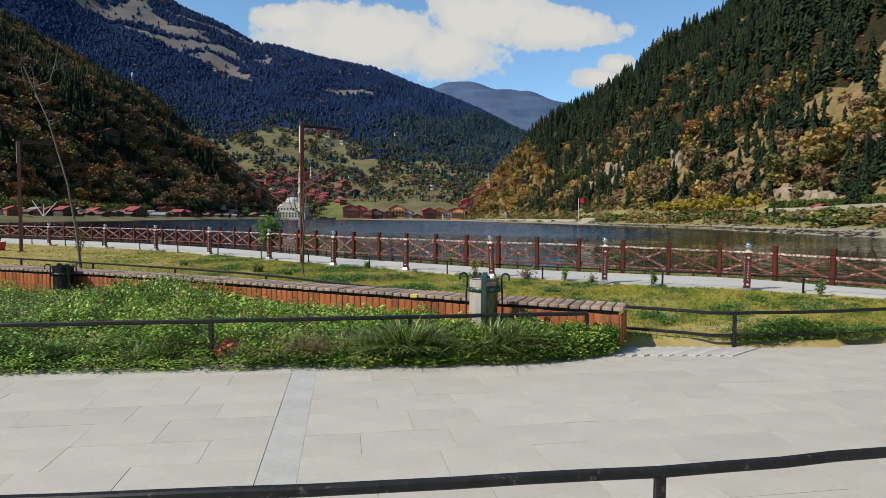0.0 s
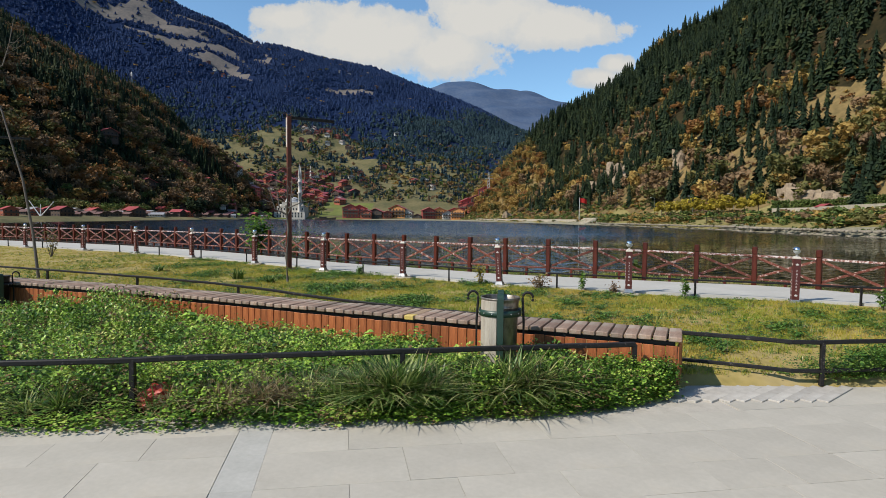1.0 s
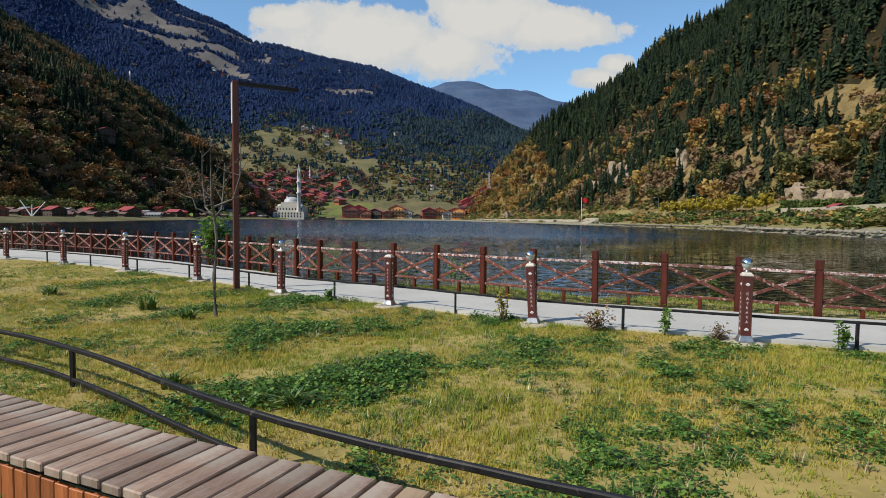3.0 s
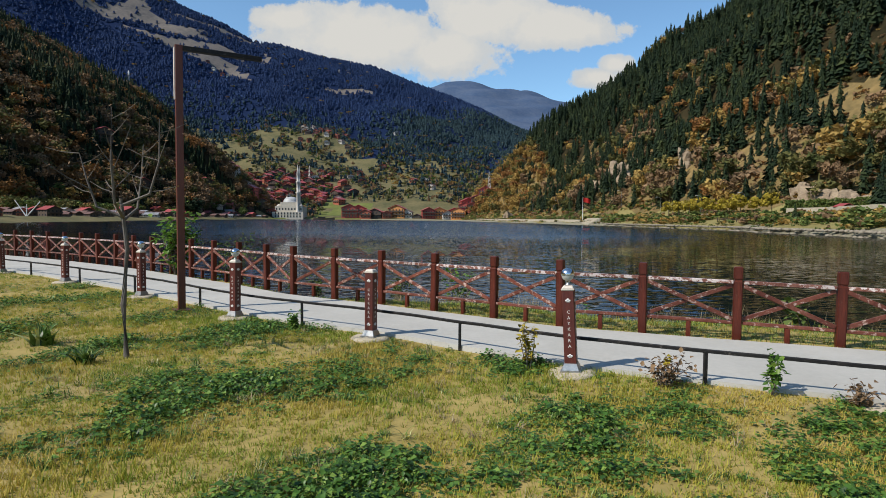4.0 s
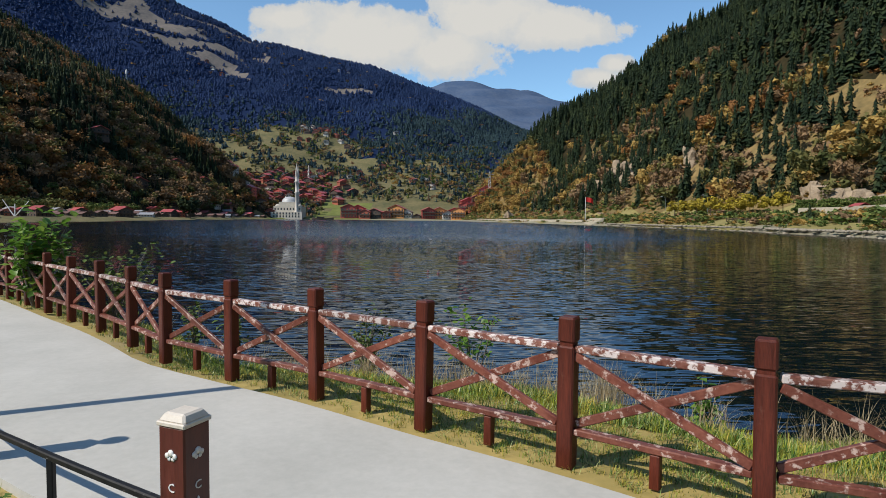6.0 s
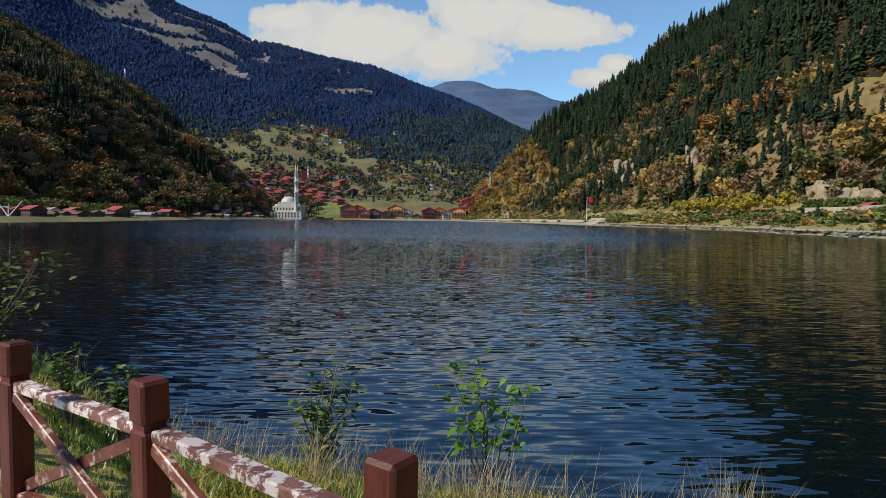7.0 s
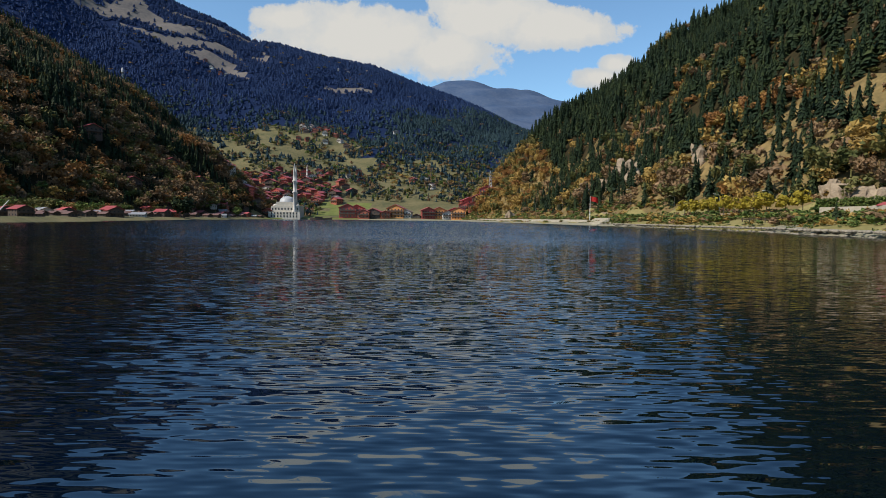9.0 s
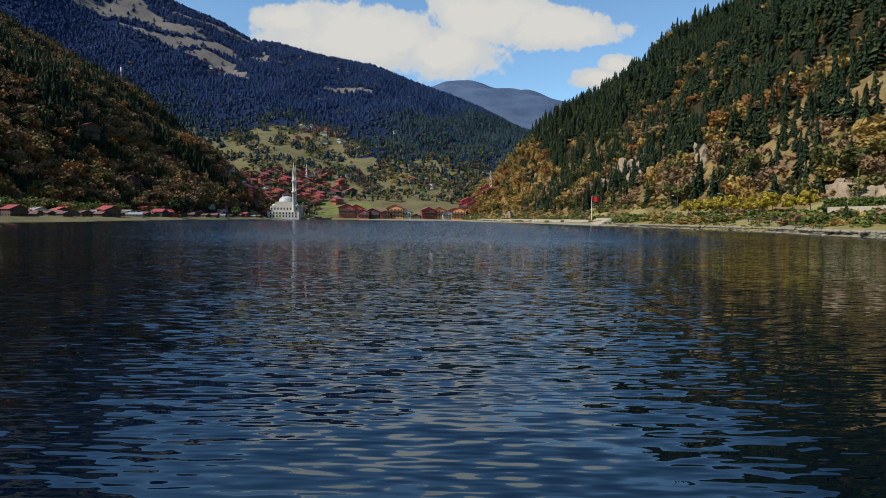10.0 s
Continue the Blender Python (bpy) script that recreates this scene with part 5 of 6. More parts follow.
    yy = rs.uniform(105, 300, n)
    xx = np.array([shore_x(v) for v in yy]) + 1.2 * np.sin(yy * 0.11) + 0.8 * np.sin(yy * 0.31) + rs.uniform(-0.3, 2.2, n)
    bm = bmesh.new()
    bmesh.ops.create_icosphere(bm, subdivisions=1, radius=0.5)
    rv = np.array([v.co[:] for v in bm.verts])
    rf = np.array([[v.index for v in fc.verts] for fc in bm.faces])
    bm.free()
    stones = [(rv * np.random.RandomState(i).uniform(0.75, 1.25, (len(rv), 1)), rf) for i in range(4)]
    sz = rs.uniform(0.4, 1.3, n)
    ob = scatter("shore_stones", stones, rs.randint(0, 4, n), np.c_[xx, yy, land_z(xx, yy) + 0.1], np.c_[sz, sz * 0.6], rs.uniform(0, 6, n), [M_SHORE])
    tagged(ob, "grey boulders along the far waterline", "stones", kind="stuff")
    # pylon on the ridge
    x, y = 56, 735
    z = float(land_z(x, y))
    p = empty("pylon", (x, y, z))
    bm = bmesh.new()
    for sx in (-1, 1):
        for sy in (-1, 1):
            tube(bm, [(2.2 * sx, 2.2 * sy, 0), (0.4 * sx, 0.4 * sy, 30)], 0.22, 5, 0.14)
    for i in range(7):
        w, w2, z0, z1 = 2.2 - 0.25 * i, 2.2 - 0.25 * (i + 1), 4.2 * i, 4.2 * (i + 1)
        for s in (-1, 1):
            tube(bm, [(-w, s * w, z0), (w2, s * w2, z1)], 0.1, 4)
            tube(bm, [(w, s * w, z0), (-w2, s * w2, z1)], 0.1, 4)
    for zz in (22, 26):
        tube(bm, [(-5, 0, zz), (5, 0, zz)], 0.18, 5)
    part("lattice", bm, M_STEEL, p)
    tagged(p, "grey steel lattice pylon on the wooded ridge", "pylon")


build_right_shore()


def build_mast():
    x, y = -455.0, 870.0
    m = empty("radio_mast", (x, y, float(land_z(x, y))))
    bm = bmesh.new()
    for a in (0, 2.09, 4.19):
        tube(bm, [(1.6 * math.cos(a), 1.6 * math.sin(a), 0), (0.5 * math.cos(a), 0.5 * math.sin(a), 30)], 0.3, 5, 0.2)
    part("lattice", bm, M_STEEL, m)
    bm = bmesh.new()
    lathe(bm, [(1.1, 24), (1.2, 25), (1.2, 29), (0.2, 31)], 8)
    part("antenna", bm, M_WHITE, m, "white antenna drum")
    tagged(m, "slim pale radio mast above the wooded slope", "mast")


build_mast()


# ---- a moored boat, round trees and booms on the spit ----
def build_boat():
    b = empty("boat", (-146, 733, WATER_Z))
    bm = bmesh.new()
    rows = []
    for i in range(9):
        t = i / 8
        w = 2.6 * math.sin(math.pi * (0.12 + 0.76 * t)) ** 0.6
        x, lift = -13 + 26 * t, 1.1 * (2 * t - 1) ** 2
        rows.append([bm.verts.new(q) for q in ((x, -w, 1.7 + lift), (x, -w * 0.7, -0.4), (x, w * 0.7, -0.4), (x, w, 1.7 + lift))])
    for p, q in zip(rows, rows[1:]):
        for k in range(4):
            bm.faces.new((p[k], p[(k + 1) % 4], q[(k + 1) % 4], q[k]))
    bm.faces.new(rows[0][::-1])
    bm.faces.new(rows[-1])
    part("hull", bm, M_WALL_DARK, b)
    bm = bmesh.new()
    box(bm, 9, 3.4, 2.0, pose(-3, 0, 1.6), 0.1)
    part("cabin", bm, M_BLACK, b)
    tagged(b, "dark wooden boat moored beside the mosque quay", "boat")


build_boat()


def round_tree(x, y, h, wide, mat, seed, label):
    t = empty("round_tree", (x, y, float(land_z(x, y))))
    tv, tf = broadleaf(random.Random(seed), 24, 26, 0.034)
    part("crown", from_arrays("crown", tv[:-4] * (wide, wide, h * 1.25) - np.array((0, 0, h * 0.28)), tf[:-3], mat), None, t)
    bm = bmesh.new()
    tube(bm, [(0, 0, -0.3), (0.1, 0, h * 0.3), (0, 0.1, h * 0.6)], 0.35, 7, 0.12)
    part("trunk", bm, M_WALL_DARK, t)
    tagged(t, label, "tree")


round_tree(-194, 470, 17, 24, M_SPRUCE, 5, "broad dark green tree at the water's edge")
round_tree(-202, 486, 14, 20, M_SPRUCE, 6, "broad dark green tree behind the spit")
round_tree(-214, 640, 12, 15, M_BUSH, 7, "round green tree between lakeside houses")


def build_swing_frame():
    b = empty("boom_frame", (-163, 242, float(land_z(-163, 242))))
    for dx, dz in ((-4.5, 6.5), (5.5, 6.0), (0.2, 5.0)):
        bm = bmesh.new()
        tube(bm, [(0, 0, 0), (dx, 0, dz)], 0.22, 6, 0.14)
        part("boom", bm, M_WHITE, b)
    tagged(b, "white crossed booms standing among lakeside sheds", "boom frame")


build_swing_frame()


# ---- near plants ----
M_GRASS = leafy("lawn_grass", [(0.0, (0.52, 0.38, 0.10)), (0.35, (0.46, 0.37, 0.065)), (0.62, (0.29, 0.33, 0.04)), (1.0, (0.12, 0.21, 0.02))], 0.55, 0.3, patch=0.45, spec=0.25)
M_CLOVER = leafy("clover_leaves", [(0.0, (0.022, 0.06, 0.010)), (0.6, (0.075, 0.17, 0.025)), (1.0, (0.21, 0.31, 0.055))], 0.45, 0.2, spec=0.35)
M_WEED = leafy("weed_leaves", [(0.0, (0.012, 0.030, 0.006)), (0.33, (0.085, 0.19, 0.02)), (0.62, (0.34, 0.52, 0.07)), (1.0, (0.58, 0.55, 0.17))], 0.42, 0.14, patch=2.2, spec=0.4)
M_SEDGE = leafy("long_grass", [(0.0, (0.022, 0.06, 0.010)), (0.6, (0.13, 0.23, 0.04)), (1.0, (0.50, 0.50, 0.20))], 0.35, 0.2, spec=0.4)
M_STRAW = leafy("dry_straw", [(0.0, (0.24, 0.17, 0.08)), (1.0, (0.48, 0.40, 0.25))], 0.6, 0.25, spec=0.2)
M_BARK = material("grey_bark", (0.07, 0.055, 0.045), (0.19, 0.165, 0.14), 9, 0.85, 0.6, stretch=(1, 1, 0.3), dist=0.01)
M_VINE = leafy("vine_leaves", [(0.0, (0.05, 0.12, 0.018)), (0.6, (0.12, 0.24, 0.03)), (1.0, (0.24, 0.34, 0.06))], 0.45, 0.4, spec=0.4)


def blades(rng, n, spread, lean, width, segs=1):
    """A tuft of grass blades, one unit long."""
    v, f = [], []
    for i in range(n):
        a, r = rng.uniform(0, 6.28), rng.uniform(0, spread)
        x, y = r * math.cos(a), r * math.sin(a)
        b = rng.uniform(0, 6.28)
        dx, dy = math.cos(b), math.sin(b)
        L, ln = rng.uniform(0.55, 1.0), rng.uniform(0.2, 1.0) * lean
        s0 = len(v)
        for k in range(segs + 1):
            t = k / segs
            o = ln * L * t ** 1.7
            h = L * t * (1 - 0.45 * ln * t * (segs > 1))
            w = width * (1 - t) ** 0.7
            if k == segs:
                v.append((x + dx * o, y + dy * o, h))
            else:
                v += [(x + dx * o - dy * w, y + dy * o + dx * w, h), (x + dx * o + dy * w, y + dy * o - dx * w, h)]
        for k in range(segs):
            p = s0 + 2 * k
            if k == segs - 1:
                f.append((p, p + 1, p + 2))
            else:
                f += [(p, p + 1, p + 3), (p, p + 3, p + 2)]
    return np.array(v), np.array(f)


def rosette(rng, n, size, height, spread):
    """Loose broad leaves at several heights, one unit wide."""
    v, f = [], []
    for i in range(n):
        a = rng.uniform(0, 6.28)
        r = spread * math.sqrt(rng.uniform(0, 1))
        c = np.array((r * math.cos(a), r * math.sin(a), height * rng.uniform(0.15, 1.0)))
        b = rng.uniform(0, 6.28)
        tilt = rng.uniform(-0.2, 0.9)
        d = np.array((math.cos(b) * math.cos(tilt), math.sin(b) * math.cos(tilt), -math.sin(tilt) * 0.6))
        s = np.array((-math.sin(b), math.cos(b), rng.uniform(-0.4, 0.4)))
        q = size * rng.uniform(0.6, 1.3)
        s0 = len(v)
        v += [c, c + d * q * 0.55 + s * q * 0.42 + (0, 0, 0.12 * q), c + d * q * 1.1, c + d * q * 0.55 - s * q * 0.42 + (0, 0, 0.12 * q)]
        f += [(s0, s0 + 1, s0 + 2), (s0, s0 + 2, s0 + 3)]
    return np.array([tuple(p) for p in v]), np.array(f)


INX = np.array(INNER)[::-1, 0]
INY = np.array(INNER)[::-1, 1]
BX = np.array(BENCH)[::-1, 0]
BY = np.array(BENCH)[::-1, 1]


def inner_y(x):
    return np.interp(x, INX, INY)


def lawn_low(x):
    return np.where(x < 2.75, np.interp(x, BX, BY) + 0.66, plaza_y(x) + 0.08)


def lay_lawn():
    rs = np.random.RandomState(101)
    pr = random.Random(7)
    tufts = [blades(pr, 7, 0.9, 0.9, 0.055) for _ in range(6)]
    n = 150000
    x = rs.normal(-0.5, 6.5, n)
    x = np.where(rs.uniform(size=n) < 0.35, rs.uniform(-30, 13, n), x)
    x = np.clip(x, -34, 14)
    lo, hi = lawn_low(x), inner_y(x) - 0.12
    y = lo + (hi - lo) * rs.uniform(size=n)
    bald = bumps(x, y, 2.6, 55) + 0.5 * bumps(x, y, 0.9, 56) + 1.7 * np.exp(-((x - 2.9) / 2.2) ** 2 - ((y - 11.4) / 1.1) ** 2)
    keep = (hi > lo) & (rs.uniform(size=n) < np.clip(1.15 - 0.75 * bald, 0.12, 1))
    x, y = x[keep][:62000], y[keep][:62000]
    m = len(x)
    tall = rs.uniform(0.03, 0.075, m) * (1 + 0.5 * np.clip(bumps(x, y, 3.3, 58), 0, 1))
    ob = scatter("lawn_grass", tufts, rs.randint(0, 6, m), np.c_[x, y, land_z(x, y) - 0.003], np.c_[rs.uniform(0.06, 0.10, m), tall], rs.uniform(0, 6.28, m), [M_GRASS])
    tagged(ob, "short yellow-green lawn grass with dry patches", "grass", kind="stuff")
    # clover and weeds in patches
    n = 70000
    x = np.clip(rs.normal(0, 6.5, n), -28, 13)
    lo, hi = lawn_low(x), inner_y(x) - 0.1
    y = lo + (hi - lo) * rs.uniform(size=n)
    patch = bumps(x, y * 1.4, 3.4, 61) + 0.55 * bumps(x, y, 1.2, 62)
    patch = patch + 0.6 * bumps(x, y, 0.42, 63) - 1.2 * np.exp(-((x - 2.9) / 1.9) ** 2 - ((y - 11.1) / 1.1) ** 2)
    keep = (hi > lo) & (patch > rs.uniform(-0.25, 1.5, n))
    x, y, patch = x[keep][:17000], y[keep][:17000], patch[keep][:17000]
    m = len(x)
    ros = [rosette(pr, 8, 0.38, 0.7, 0.7) for _ in range(6)]
    s = rs.uniform(0.07, 0.13, m)
    ob = scatter("clover", ros, rs.randint(0, 6, m), np.c_[x, y, land_z(x, y)], np.c_[s, s * np.clip(patch, 0.5, 1.5) * rs.uniform(0.6, 1.3, m)], rs.uniform(0, 6.28, m), [M_CLOVER])
    tagged(ob, "dark green clover and low weeds spreading over the lawn", "weeds", kind="stuff")
    # taller tufts scattered through the short grass
    n = 5200
    x = np.clip(rs.normal(-0.5, 6.0, n), -28, 13)
    lo, hi = lawn_low(x) + 0.1, inner_y(x) - 0.2
    y = lo + (hi - lo) * rs.uniform(size=n)
    keep = (hi > lo) & (bumps(x, y, 1.7, 64) + rs.normal(0, 0.5, n) > 0.35)
    x, y = x[keep], y[keep]
    m = len(x)
    ob = scatter("grass_tufts", [blades(pr, 16, 0.5, 1.1, 0.03, 2) for _ in range(5)], rs.randint(0, 5, m), np.c_[x, y, land_z(x, y) - 0.004], np.c_[rs.uniform(0.10, 0.19, m), rs.uniform(0.07, 0.17, m)], rs.uniform(0, 6.28, m), [M_SEDGE, M_STRAW, M_CLOVER], rs.choice([0, 0, 2, 2, 1], m))
    tagged(ob, "taller green and straw tufts standing out of the lawn", "grass", kind="stuff")
    # bank behind the fence and the strip at its foot
    n = 15000
    x = np.clip(rs.normal(1, 5, n), -22, 12)
    off = rs.uniform(-0.12, 4.4, n)
    y = fence_y(x) + off
    keep = (lake_depth(x, y) < 0.05) & ((off > 0.1) | (rs.uniform(size=n) < 0.5))
    x, y = x[keep], y[keep]
    m = len(x)
    off = y - fence_y(x)
    tall = np.where(off > 1.5, rs.uniform(0.08, 0.26, m), rs.uniform(0.05, 0.12, m))
    ob = scatter("bank_grass", [blades(pr, 8, 0.7, 1.0, 0.032, 2) for _ in range(5)], rs.randint(0, 5, m), np.c_[x, y, land_z(x, y) - 0.005], np.c_[np.maximum(tall, 0.10), tall], rs.uniform(0, 6.28, m), [M_GRASS, M_SEDGE], (rs.uniform(size=m) < 0.62).astype(int))
    tagged(ob, "rough green and yellow grass on the lake bank", "grass", kind="stuff")
    # pale stems at the waterline
    n = 420
    x = np.clip(rs.normal(1.0, 3.0, n), -14, 9)
    x[:46] = rs.normal(2.35, 0.14, 46)
    x[46:80] = rs.normal(-2.6, 0.3, 34)
    y = fence_y(x) + rs.uniform(2.3, 3.9, n)
    y[:46] = rs.normal(25.35, 0.12, 46)
    ob = scatter("reed_stems", [blades(pr, 7, 0.12, 0.75, 0.005, 6) for _ in range(6)], rs.randint(0, 6, n), np.c_[x, y, land_z(x, y)], np.c_[rs.uniform(0.5, 0.9, n), np.where(np.arange(n) < 46, rs.uniform(0.8, 1.25, n), rs.uniform(0.4, 0.85, n))], rs.uniform(0, 6.28, n), [M_STRAW])
    tagged(ob, "pale dry grass stems bending over the water", "grass", kind="stuff")


lay_lawn()


def lay_weeds():
    rs = np.random.RandomState(202)
    pr = random.Random(13)
    ros = [rosette(pr, 19, 0.10, 1.0, 0.5) for _ in range(4)] + [rosette(pr, 15, 0.14, 1.0, 0.5) for _ in range(3)] + [rosette(pr, 8, 0.26, 0.9, 0.4)]
    n = 20000
    x = np.where(rs.uniform(size=n) < 0.7, rs.uniform(-5.5, 2.62, n), rs.uniform(-16, -5, n))
    lo, hi = plaza_y(x) - 0.31 + 0.2 * np.clip((x - 1.6) / 0.8, 0, 1), np.interp(x, BX, BY) - 0.02
    f = rs.uniform(size=n)
    y = lo + (hi - lo) * f + np.where(f < 0.05, 0.05 * bumps(x, x * 0, 0.7, 3), 0)
    crest = 0.5 + 0.5 * bumps(x, y, 1.1, 71) + 0.35 * bumps(x, y, 0.45, 72)
    bin_gap = (np.hypot(x - 0.87, y - 9.66) > 0.26) & (np.hypot((x + 2.34) / 0.16, (y - 8.64) / 0.2) > 1)
    front = (y - lo) / np.maximum(hi - lo, 0.1)
    tall = np.clip((0.17 + 0.24 * crest) * np.clip(0.45 + 3 * front, 0, 1) * np.where(front > 0.75, 0.8, 1), 0.12, 0.46)
    tall = tall + 0.24 * np.exp(-((x + 4.7) / 1.2) ** 2) * np.clip((front - 0.3) * 2, 0, 1)
    tall = np.where((x > -1.4) & (x < 2.0) & (front < 0.45), tall * 0.8, tall) + 0.06 * np.clip((x - 1.1) / 0.5, 0, 1) * np.clip(front * 3, 0, 1)
    x, y, tall = x[bin_gap], y[bin_gap], tall[bin_gap]
    m = len(x)
    z = np.where(y < plaza_y(x) + 0.12, PLAZA_Z, -0.04)
    ob = scatter("weed_bed", ros, rs.randint(0, 8, m), np.c_[x, y, z], np.c_[rs.uniform(0.18, 0.30, m), tall * rs.uniform(0.8, 1.25, m)], rs.uniform(0, 6.28, m), [M_WEED, M_BROWN, M_CLOVER], np.where((bumps(x, y, 0.8, 79) > 0.45) & (rs.uniform(size=m) < 0.12), 1, rs.choice([0, 0, 0, 0, 0, 0, 0, 2, 2, 2, 1], m)))
    tagged(ob, "dense green leafy weeds between plaza and bench", "weeds", kind="stuff")
    # long arching grass at the plaza's edge
    n = 250
    x = rs.choice([-0.2, 1.1, -1.5, 0.55, -0.9], n, p=[0.32, 0.32, 0.16, 0.1, 0.1]) + rs.normal(0, 0.26, n)
    x = np.where(rs.uniform(size=n) < 0.72, x, rs.uniform(-9, 2.2, n))
    y = plaza_y(x) - 0.04 + np.abs(rs.normal(0.05, 0.2, n))
    dry = (np.abs(x + 1.5) < 0.5) | (rs.uniform(size=n) < 0.08)
    keep = np.hypot(x - 0.87, y - 9.66) > 0.3
    x, y, dry = x[keep], y[keep], dry[keep]
    n = len(x)
    big = np.exp(-((x + 0.2) / 0.5) ** 2) + np.exp(-((x - 1.1) / 0.6) ** 2)
    tall = rs.uniform(0.28, 0.45, n) + 0.18 * big
    ob = scatter("long_grass", [blades(pr, 34, 0.12, 1.35, 0.021, 5) for _ in range(6)], rs.randint(0, 6, n), np.c_[x, y, np.full(n, -0.12)], np.c_[tall * 1.25, tall * 1.15], rs.uniform(0, 6.28, n), [M_SEDGE, M_STRAW], dry.astype(int))
    tagged(ob, "long arching green grass hanging over the paving", "grass", kind="stuff")
    n = 260
    x = rs.uniform(-14, 2.4, n)
    lo, hi = plaza_y(x), np.interp(x, BX, BY) - 0.1
    y = lo + (hi - lo) * rs.uniform(size=n)
    ob = scatter("weed_stalks", [blades(pr, 9, 0.10, 0.6, 0.010, 4) for _ in range(5)], rs.randint(0, 5, n), np.c_[x, y, np.full(n, -0.03)], np.c_[rs.uniform(0.2, 0.4, n), rs.uniform(0.22, 0.45, n)], rs.uniform(0, 6.28, n), [M_SEDGE, M_STRAW], (rs.uniform(size=n) < 0.4).astype(int))
    tagged(ob, "thin green and dry stalks among the weeds", "weeds", kind="stuff")
    # weeds at the foot of the plaza's near rail
    n = 60
    x = rs.normal(1.55, 0.25, n)
    x[30:] = rs.uniform(2.3, 2.9, 30)
    y = table(x, [(-1.7, 4.2), (1.35, 4.52), (2.8, 4.8), (5.5, 5.3)]) - rs.uniform(-0.05, 0.15, n)
    ob = scatter("rail_weeds", ros, rs.randint(0, 8, n), np.c_[x, y, np.full(n, PLAZA_Z)], np.c_[rs.uniform(0.12, 0.22, n), rs.uniform(0.1, 0.28, n)], rs.uniform(0, 6.28, n), [M_WEED])
    tagged(ob, "small green weeds at the rail's foot", "weeds", kind="stuff")
    # low green cover beside the corner rail
    n = 900
    x = rs.uniform(4.3, 7.2, n)
    x[:600] = rs.normal(5.5, 0.45, 600)
    y = plaza_y(x) + np.abs(rs.normal(0.0, 0.28, n)) + 0.02
    ob = scatter("corner_weeds", ros, rs.randint(0, 8, n), np.c_[x, y, np.full(n, -0.08)], np.c_[rs.uniform(0.14, 0.24, n), rs.uniform(0.10, 0.22, n) + 0.16 * np.exp(-((x - 5.5) / 0.8) ** 2)], rs.uniform(0, 6.28, n), [M_CLOVER])
    tagged(ob, "low green plants along the plaza corner", "weeds", kind="stuff")


lay_weeds()


# ---- shrubs, saplings, bare trees ----
def leaf_plant(name, at, height, width, n, leaf, mat, stems, label, category, seed, lean=(0, 0), low=0.2):
    r = random.Random(seed)
    p = empty(name, at)
    bm = bmesh.new()
    tips = []
    for i in range(stems):
        a = r.uniform(0, 6.28)
        o = width * 0.5 * r.uniform(0.2, 1.0)
        tip = Vector((o * math.cos(a) + lean[0], o * math.sin(a) + lean[1], height * r.uniform(0.6, 1.0)))
        mid = tip * 0.5 + Vector((r.uniform(-0.06, 0.06), r.uniform(-0.06, 0.06), 0.04)) * height
        tube(bm, [(0.02 * math.cos(a), 0.02 * math.sin(a), -0.03), mid, tip], 0.006 + 0.008 * height, 5, 0.003)
        tips.append((mid, tip))
    part("stem", bm, M_BARK, p)
    v, f = [], []
    for i in range(n):
        mid, tip = r.choice(tips)
        t = r.uniform(low, 1.05)
        c = (mid * 2 * t if t < 0.5 else mid.lerp(tip, 2 * t - 1)) + Vector((r.gauss(0, 1), r.gauss(0, 1), r.gauss(0, 0.8))) * width * 0.09
        d = Vector((r.gauss(0, 1), r.gauss(0, 1), r.gauss(-0.2, 0.5))).normalized()
        s = d.cross(Vector((r.gauss(0, 0.3), r.gauss(0, 0.3), 1))).normalized()
        q = leaf * r.uniform(0.6, 1.3)
        b = len(v)
        up = s.cross(d) * q * 0.12
        v += [c, c + d * q * 0.35 + s * q * 0.42 + up, c + d * q * 0.75 + s * q * 0.3 + up, c + d * q * 1.15, c + d * q * 0.75 - s * q * 0.3 + up, c + d * q * 0.35 - s * q * 0.42 + up]
        f += [(b, b + 1, b + 2), (b, b + 2, b + 3), (b, b + 3, b + 4), (b, b + 4, b + 5)]
    part("foliage", from_arrays("foliage", [tuple(q) for q in v], f, mat), None, p)
    return tagged(p, label, category)


def ground_at(x, y):
    return (x, y, float(land_z(x, y)))


leaf_plant("fence_bush", ground_at(-8.1, 29.75), 1.95, 1.5, 520, 0.17, M_VINE, 12, "leafy bright green bush growing over the fence", "bush", 1)
leaf_plant("fence_bush", ground_at(-6.4, 29.5), 1.6, 1.9, 420, 0.10, M_BUSH, 12, "thin straggling bush behind the fence", "bush", 2)
leaf_plant("lake_shrub", ground_at(-1.0, 26.75), 1.15, 0.8, 300, 0.07, M_BUSH, 9, "leafy green shrub at the water's edge", "shrub", 3)
leaf_plant("lake_shrub", ground_at(0.60, 26.2), 1.22, 0.85, 150, 0.085, M_VINE, 7, "sparse broad-leaved plant at the water's edge", "shrub", 4, low=0.5)
leaf_plant("lake_shrub", ground_at(-3.15, 27.3), 0.95, 0.7, 150, 0.08, M_BUSH, 6, "leafy shoots behind the fence by the water", "shrub", 5, low=0.4)
leaf_plant("lake_shrub", ground_at(-3.95, 27.7), 1.0, 0.6, 130, 0.08, M_BUSH, 6, "leafy shoots beside the lake fence", "shrub", 6, low=0.4)
leaf_plant("lake_shrub", ground_at(3.5, 25.1), 0.75, 0.6, 110, 0.10, M_VINE, 6, "broad green leaves at the lake edge", "shrub", 7, low=0.3)
